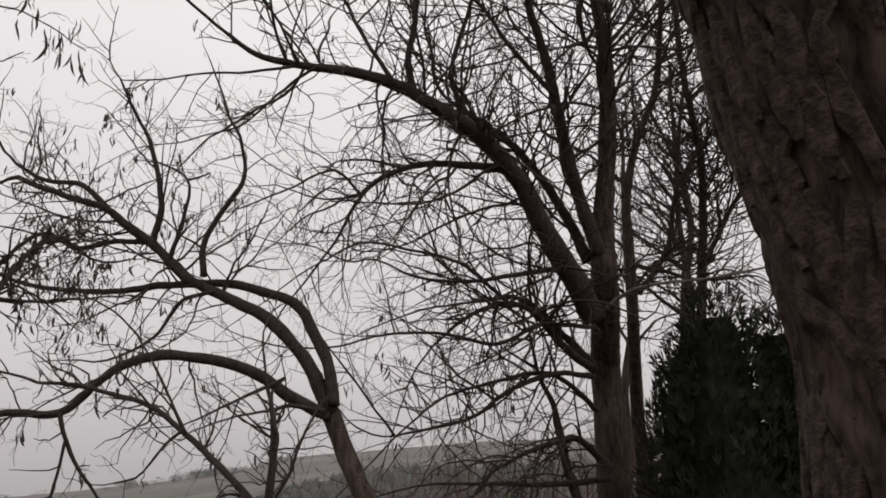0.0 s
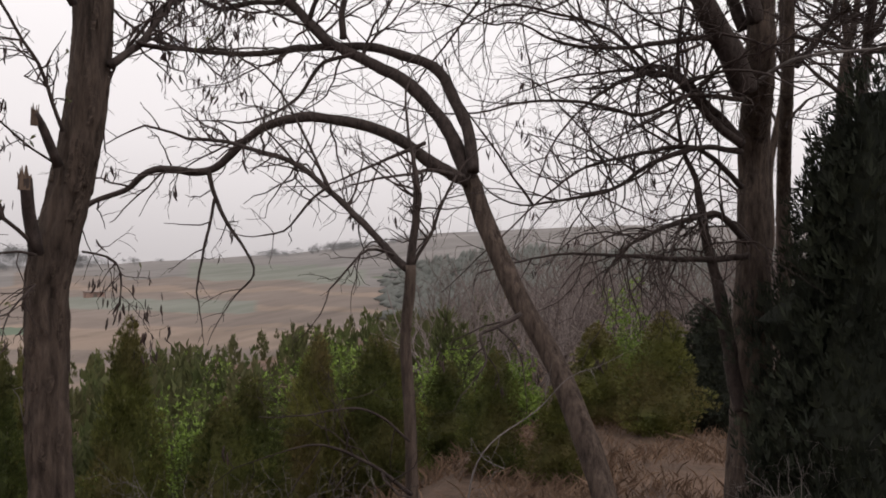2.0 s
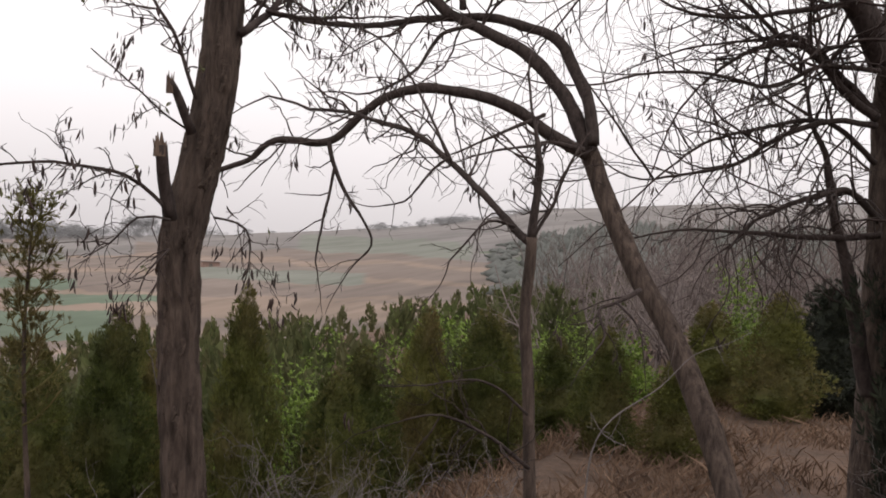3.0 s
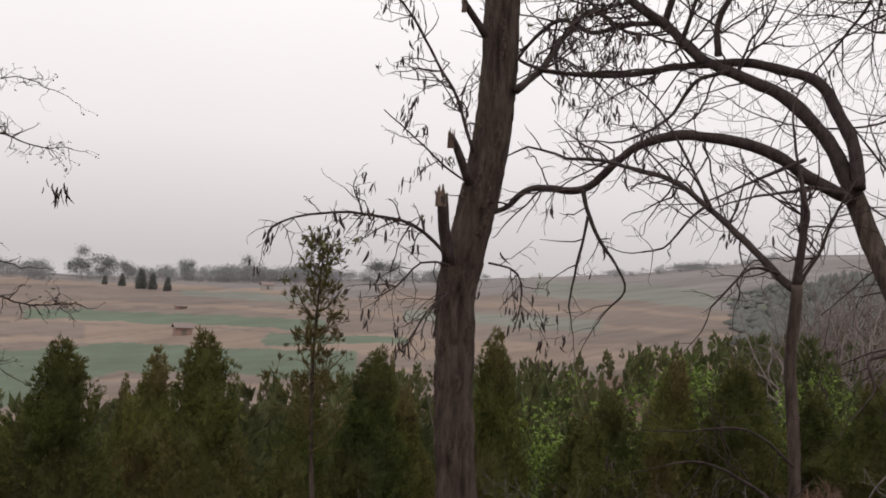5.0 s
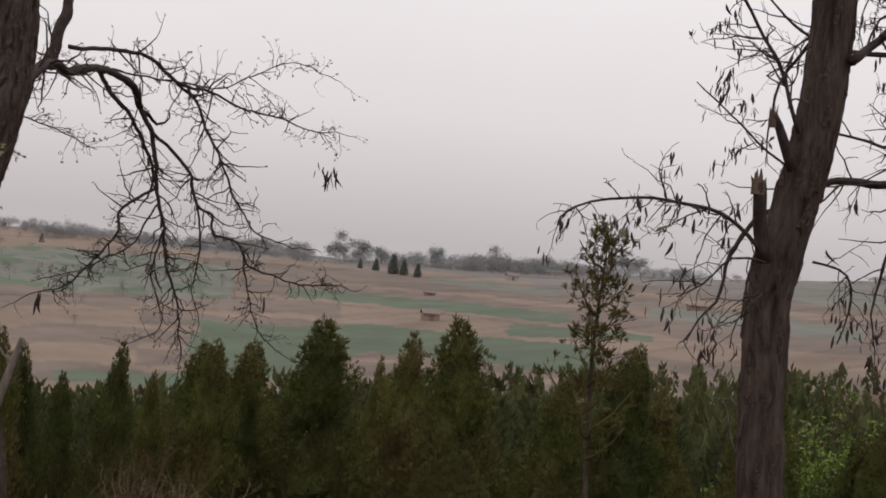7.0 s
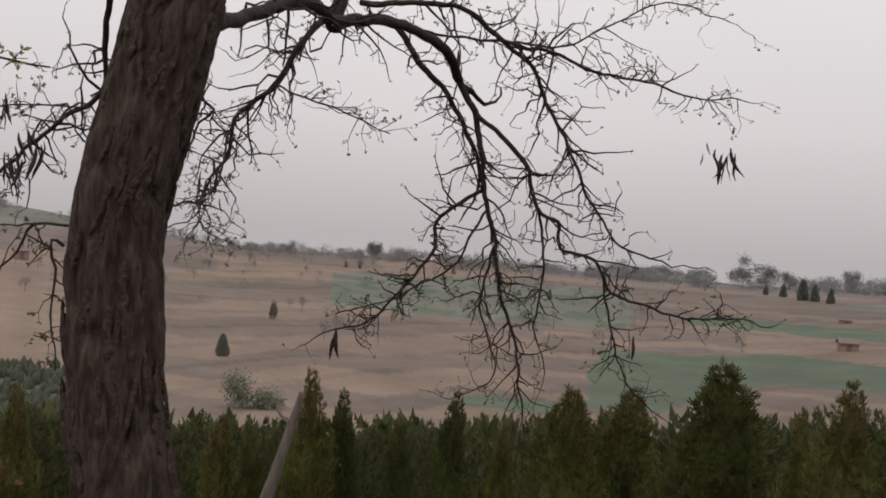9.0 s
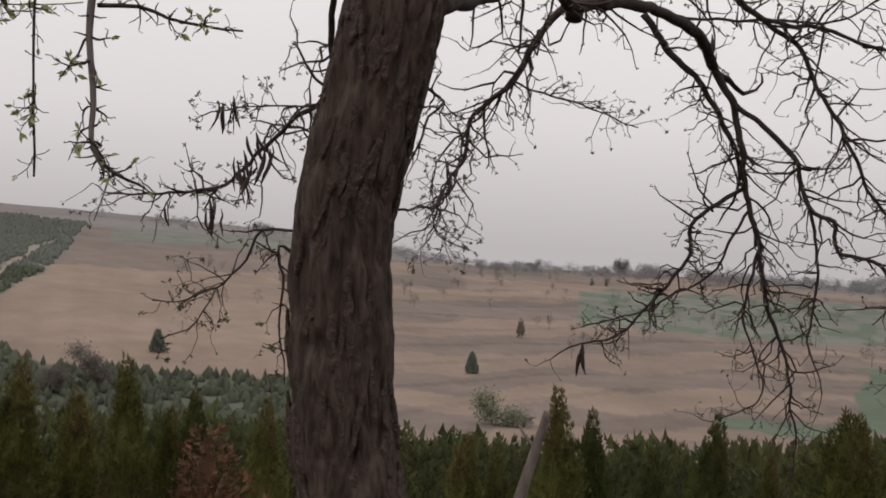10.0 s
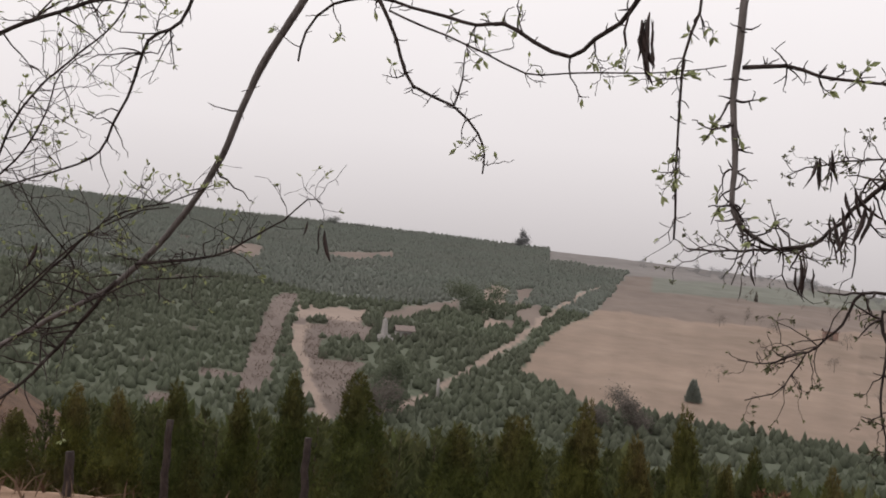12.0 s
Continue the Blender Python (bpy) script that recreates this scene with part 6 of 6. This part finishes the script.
def dry_grass():
    """Dead grass and litter over the near slope."""
    rng = np.random.default_rng(37)
    n = 52000
    az, r = rng.uniform(-28, 130, n), 2.4 + 17 * rng.random(n) ** 1.3
    keep = np.array([noise.noise((a * 0.15, b * 0.5, 8)) + 0.42 > rng.random() * 0.6 for a, b in zip(az, r)])
    az, r = az[keep], r[keep]
    n_all = len(az)
    keep = (az < 98) | (r > 10) | (rng.random(n_all) < 0.08)
    az, r = az[keep], r[keep]
    n = len(az)
    x, y = CENTRE[0] - r * np.sin(np.radians(az)), CENTRE[1] + r * np.cos(np.radians(az))
    z = np.array([height(a, b) for a, b in zip(x, y)])
    p = np.stack([x, y, z - 0.01], 1)
    sh = Shape()
    for k in range(3):
        q = p + rng.normal(size=(n, 3)) * np.array([0.05, 0.05, 0])
        lean = rng.normal(size=(n, 3)) * 0.5
        lean[:, 2] = 1
        l = rng.uniform(0.05, 0.22, n)[:, None]
        w = rng.normal(size=(n, 3)) * 0.004
        mid = q + lean * l * 0.55
        tip = q + lean * l * np.array([1.35, 1.35, 0.9])
        sh.add(np.stack([q - w, q + w, mid + w * 0.7, tip, mid - w * 0.7], 1).reshape(-1, 3), [(5 * i, 5 * i + 1, 5 * i + 2, 5 * i + 3, 5 * i + 4) for i in range(n)])
    tagged(new("dry_grass", sh.mesh("dry_grass", DRY_GRASS, False)), "dead brown grass tufts over the slope", "grass", kind="stuff")


plantation()
far_woods()
thicket()
dry_grass()


# ---- small things ----
def lone_twig(points, radius, label):
    path = spline(points, 0.04)
    sh, side, tips = Shape(), Shape(), []
    tube(sh, path, np.linspace(radius, radius * 0.3, len(path)), 6)
    rng = np.random.default_rng(int(abs(path[0][0]) * 1000))
    ob = new("bare_shoot")
    ob.location = path[0]
    tagged(ob, label, "shoot", "bare shoots")
    for s_ in (sh,):
        s_.v = [v - path[0] for v in s_.v]
    part("stem", sh, PALE, ob)
    for i in range(4, len(path), 5):
        grow(side, rng, path[i] - path[0], rng.normal(size=3) + np.array([0, 0, 0.4]), 0.16, radius * 0.4, 1, 0.1, 0.4, tips)
    part("side_twigs", side, PALE, ob, kind="stuff")


def fence_post(x, y, top, radius):
    g = height(x, y) - 0.1
    sh = Shape()
    path = np.array([(x, y, g + (top - g) * k / 8) for k in range(9)])
    path[:, :2] += np.random.default_rng(int(abs(x) * 100)).normal(size=(9, 2)) * 0.004
    tube(sh, path, np.linspace(radius * 1.1, radius * 0.85, 9), 10)
    sh.v = [v - np.array([x, y, g]) for v in sh.v]
    ob = new("fence_post", sh.mesh("fence_post", LIMB))
    ob.location = (x, y, g)
    tagged(ob, "dark weathered wooden post in the grass", "post", "posts on the slope")


def box(sh, c, size, turn=0.0):
    c, (a, b, h) = np.array(c), np.array(size) / 2
    ct, st = math.cos(turn), math.sin(turn)
    v = [c + np.array([ct * i * a - st * j * b, st * i * a + ct * j * b, k * h]) for k in (-1, 1) for i, j in ((-1, -1), (1, -1), (1, 1), (-1, 1))]
    sh.add(v, [(3, 2, 1, 0), (4, 5, 6, 7), (0, 1, 5, 4), (1, 2, 6, 5), (2, 3, 7, 6), (3, 0, 4, 7)])


def ground_at(az, el):
    """The point of the far ground at an azimuth and elevation, in degrees."""
    for r in np.geomspace(100, 600, 400):
        x, y = at(az, r)
        if math.degrees(math.atan2(height(x, y, False), r)) >= el:
            break
    return x, y, height(x, y, False), r


def farm_hut(az, el, wide, deep, tall, wall_mat, label, pitched=True):
    x, y, z, r = ground_at(az, el)
    ob = new("farm_hut")
    ob.location = (x, y, z)
    ob.rotation_euler = (0, 0, radians(az + 12))
    tagged(ob, label, "hut", "huts in the fields")
    wall = Shape()
    t = 0.25
    door = 0.9
    box(wall, (0, deep / 2 - t / 2, tall / 2), (wide, t, tall))
    for sx in (-1, 1):
        box(wall, (sx * (wide / 2 - t / 2), 0, tall / 2), (t, deep - 2 * t, tall))
        box(wall, (sx * (wide / 4 + door / 4), -deep / 2 + t / 2, tall / 2), (wide / 2 - door / 2, t, tall))
    box(wall, (0, -deep / 2 + t / 2, tall - 0.15), (door, t, 0.3))
    part("wall", wall, wall_mat, ob, smooth=False)
    panel = Shape()
    box(panel, (0, -deep / 2 + t * 0.6, tall / 2 - 0.15), (door - 0.06, 0.06, tall - 0.36))
    part("door", panel, DEAD, ob, "weathered plank door", smooth=False)
    roof = Shape()
    rise = 0.35 * deep if pitched else 0.12
    a, b = wide / 2 + 0.3, deep / 2 + 0.3
    v = [(-a, -b, tall), (a, -b, tall), (a, 0, tall + rise), (-a, 0, tall + rise), (-a, b, tall), (a, b, tall)]
    roof.add(v + [(p[0], p[1], p[2] + 0.15) for p in v], [(1, 0, 3, 2), (2, 3, 4, 5), (6, 7, 8, 9), (9, 8, 11, 10), (0, 1, 7, 6), (5, 4, 10, 11), (0, 6, 9, 3), (3, 9, 10, 4), (1, 2, 8, 7), (2, 5, 11, 8)])
    part("roof", roof, ROOF, ob, "grey tiled roof", smooth=False)


def pylon(az, tall, label):
    """A lattice tower on the ridge."""
    x, y = at(az, 585)
    z = height(x, y, False) - 1
    ob = new("pylon")
    ob.location = (x, y, z)
    tagged(ob, label, "pylon", "masts on the ridge")
    legs = []
    for i, j in ((-1, -1), (1, -1), (1, 1), (-1, 1)):
        a, b = np.array([i * 2.2, j * 2.2, 0.0]), np.array([i * 0.35, j * 0.35, tall])
        legs.append((a, b))
        sh = Shape()
        tube(sh, [a, b], [0.16, 0.12], 5)
        part("leg", sh, STEEL, ob)
    brace = Shape()
    for k in range(8):
        for q in range(4):
            (a, b), (c, d) = legs[q], legs[(q + 1) % 4]
            tube(brace, [a + (b - a) * k / 8, c + (d - c) * (k + 1) / 8], [0.07, 0.07], 4)
    part("lattice", brace, STEEL, ob, kind="stuff")
    for h, w in ((0.72, 5.0), (0.84, 4.2), (0.95, 3.2)):
        arm = Shape()
        tube(arm, [(-w, 0, tall * h), (0, 0, tall * h + 0.5), (w, 0, tall * h)], [0.08, 0.16, 0.08], 5)
        part("cross_arm", arm, STEEL, ob)


def white_pole(az, el, tall, radius, label, name="concrete_pole"):
    x, y, z, r = ground_at(az, el)
    sh = Shape()
    tube(sh, [(0, 0, -0.2), (0, 0, tall * 0.5), (0, 0, tall)], [radius * 1.2, radius, radius * 0.8], 10)
    ob = new(name, sh.mesh(name, PLASTER))
    ob.location = (x, y, z)
    tagged(ob, label, "pole")


def memorial(az, el):
    """A pale stepped obelisk in the wood."""
    x, y, z, r = ground_at(az, el)
    ob = new("obelisk")
    ob.location = (x, y, z)
    tagged(ob, "small pale obelisk on a stepped base", "monument")
    base = Shape()
    box(base, (0, 0, 0.3), (2.6, 2.6, 0.6))
    box(base, (0, 0, 0.85), (1.8, 1.8, 0.5))
    part("base", base, PLASTER, ob, smooth=False)
    shaft = Shape()
    tube(shaft, [(0, 0, 1.1), (0, 0, 3.6), (0, 0, 4.1)], [0.62, 0.40, 0.02], 4)
    part("shaft", shaft, PLASTER, ob, smooth=False)


def field_bush(az, el, tall, wide, mat, label, kind="bush", spiky=False):
    x, y, z, r = ground_at(az, el)
    rng = np.random.default_rng(int(az * 10))
    sh = Shape()
    if spiky:
        cone(sh, rng, 0, 0, 0, wide, tall, 900)
    else:
        round_crown(sh, rng, 0, 0, -0.3 * tall, wide, tall * 1.25, 4200, 0.026)
    ob = new("field_" + kind, sh.mesh("field_" + kind, mat, False))
    ob.location = (x, y, z)
    tagged(ob, label, kind, "single trees in the fields")


farm_hut(40.8, -4.5, 3.2, 2.4, 1.5, BRICK, "small red-brick hut in the fields")
farm_hut(41.0, -3.05, 2.8, 2.2, 0.9, BRICK, "low brick shed with a flat roof", False)
farm_hut(36.4, -1.7, 5.0, 3.5, 1.8, PLASTER, "pale farm shed by the far trees")
farm_hut(71.8, -10.1, 2.4, 2.2, 1.2, PLASTER, "small pale hut beside a green bush")
farm_hut(26.0, -2.4, 4.0, 3.0, 1.3, BRICK, "small brick hut among the crops", False)
farm_hut(85.5, -2.6, 3.4, 2.6, 2.0, BRICK, "small red hut on the tan field")
farm_hut(108.4, -4.6, 3.0, 2.4, 1.1, PLASTER, "low pale building inside the hillside wood")
field_bush(73.1, -10.2, 4.2, 4.6, HAZY_BUSH, "rounded greening bush beside a hut")
field_bush(95.4, -8.6, 4.2, 4.6, FIELD_TREE, "bare brown bush at the foot of a tan field")
field_bush(97.6, -8.9, 3.2, 3.6, FIELD_TREE, "bare brown bush at the foot of a tan field")
field_bush(110.2, -9.2, 5.0, 6.0, FIELD_TREE, "bare brown bush at the gully's foot")
field_bush(92.1, -6.7, 2.9, 1.9, HAZED_WOOD, "single dark cypress on the tan field", "cypress", True)
field_bush(74.7, -7.3, 2.8, 1.6, HAZED_WOOD, "single dark cypress on terraced fields", "cypress", True)
field_bush(108.3, -8.7, 5.5, 5.0, HILL_WOOD, "broad dark evergreen below the track")
field_bush(104.5, -2.9, 8.0, 10.0, HILL_WOOD, "broad dark evergreen clump above the opening")
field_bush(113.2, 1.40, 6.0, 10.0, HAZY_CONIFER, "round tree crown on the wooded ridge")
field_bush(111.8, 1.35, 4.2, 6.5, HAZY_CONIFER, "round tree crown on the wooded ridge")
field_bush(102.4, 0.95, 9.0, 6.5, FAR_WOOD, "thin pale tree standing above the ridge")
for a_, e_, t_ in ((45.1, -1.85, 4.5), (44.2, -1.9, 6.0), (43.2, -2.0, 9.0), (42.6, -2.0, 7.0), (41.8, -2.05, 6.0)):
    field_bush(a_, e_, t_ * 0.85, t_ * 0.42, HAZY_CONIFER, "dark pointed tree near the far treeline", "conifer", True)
pylon(2.9, 24, "thin steel lattice mast on the hazy ridge")
pylon(5.5, 30, "pale lattice pylon on the hazy ridge")
memorial(109.5, -4.9)
white_pole(106.1, -7.9, 2.6, 0.2, "short white concrete pole by the track")
shrub(-4.09, 12.26, -1.48, 1.0, 100, SHRUB, "fresh green leafy shrub among dark cypresses")
shrub(-3.25, 13.91, -1.35, 0.7, 101, SHRUB, "fresh green leafy shrub among dark cypresses")
shrub(-2.74, 13.99, -1.28, 0.8, 102, SHRUB, "fresh green leafy shrub among dark cypresses")
shrub(-1.42, 14.20, -1.13, 0.8, 103, SHRUB, "fresh green leafy shrub among dark cypresses")
shrub(1.60, 16.20, -0.46, 0.5, 104, SHRUB, "fresh green leafy shrub among dark cypresses")
shrub(-3.98, 12.17, -1.50, 0.9, 105, SHRUB, "fresh green leafy shrub among dark cypresses")
shrub(-2.77, 14.04, -1.21, 0.7, 106, SHRUB, "fresh green leafy shrub among dark cypresses")
shrub(-0.39, 14.87, -1.33, 0.8, 107, SHRUB, "fresh green leafy shrub among dark cypresses")
shrub(-1.02, 3.84, -0.80, 1.0, 120, None, "leafless bramble tangle in dry grass", "bramble_bush")
shrub(-0.94, 4.16, -0.93, 1.0, 121, None, "leafless bramble tangle in dry grass", "bramble_bush")
shrub(-0.94, 4.66, -0.72, 1.0, 122, None, "leafless bramble tangle in dry grass", "bramble_bush")
shrub(-0.57, 4.32, -0.75, 1.0, 123, None, "leafless bramble tangle in dry grass", "bramble_bush")
shrub(-1.96, 3.99, -0.98, 1.0, 124, None, "leafless bramble tangle in dry grass", "bramble_bush")
shrub(-1.02, 4.15, -0.75, 1.0, 125, None, "leafless bramble tangle in dry grass", "bramble_bush")
shrub(1.22, 6.02, -0.99, 1.0, 126, None, "leafless bramble tangle in dry grass", "bramble_bush")
shrub(1.91, 6.13, -0.75, 1.0, 127, None, "leafless bramble tangle in dry grass", "bramble_bush")
shrub(-1.88, 5.28, -0.88, 1.0, 128, None, "leafless bramble tangle in dry grass", "bramble_bush")
shrub(1.97, 7.15, -1.05, 1.0, 129, None, "leafless bramble tangle in dry grass", "bramble_bush")
shrub(2.38, 7.21, -0.79, 1.0, 130, None, "leafless bramble tangle in dry grass", "bramble_bush")
shrub(-6.32, 4.03, -1.59, 1.1, 140, None, "tangled dry reddish-brown bush", "dry_bush", 0, DRY_GRASS)
shrub(-5.91, 3.96, -1.47, 1.1, 141, None, "tangled dry reddish-brown bush", "dry_bush", 0, DRY_GRASS)
shrub(-5.60, 3.94, -1.58, 1.1, 142, None, "tangled dry reddish-brown bush", "dry_bush", 0, DRY_GRASS)
shrub(-5.63, 4.54, -1.72, 1.1, 143, None, "tangled dry reddish-brown bush", "dry_bush", 0, DRY_GRASS)
shrub(-5.81, 3.79, -1.53, 1.1, 144, None, "tangled dry reddish-brown bush", "dry_bush", 0, DRY_GRASS)
shrub(-5.39, 4.10, -1.64, 1.1, 145, None, "tangled dry reddish-brown bush", "dry_bush", 0, DRY_GRASS)
lone_twig([(0.09, 3.71, -0.98), (0.11, 3.72, -0.76), (0.18, 3.73, -0.63), (0.35, 3.76, -0.50), (0.47, 3.78, -0.37), (0.59, 3.79, -0.32), (0.68, 3.81, -0.27)], 0.0042, "pale bare shoot arching over dry grass")
lone_twig([(0.23, 3.74, -0.73), (0.15, 3.72, -0.69), (0.10, 3.71, -0.61)], 0.003, "pale bare shoot arching over dry grass")
lone_twig([(-1.19, 2.90, -0.81), (-1.22, 2.87, -0.59), (-1.25, 2.85, -0.51), (-1.27, 2.84, -0.41)], 0.005, "thin dead stem leaning by the cypresses")
fence_post(-6.66, -1.67, -1.27, 0.026)
fence_post(-7.51, -1.62, -1.21, 0.024)
fence_post(-7.94, -0.91, -1.29, 0.026)
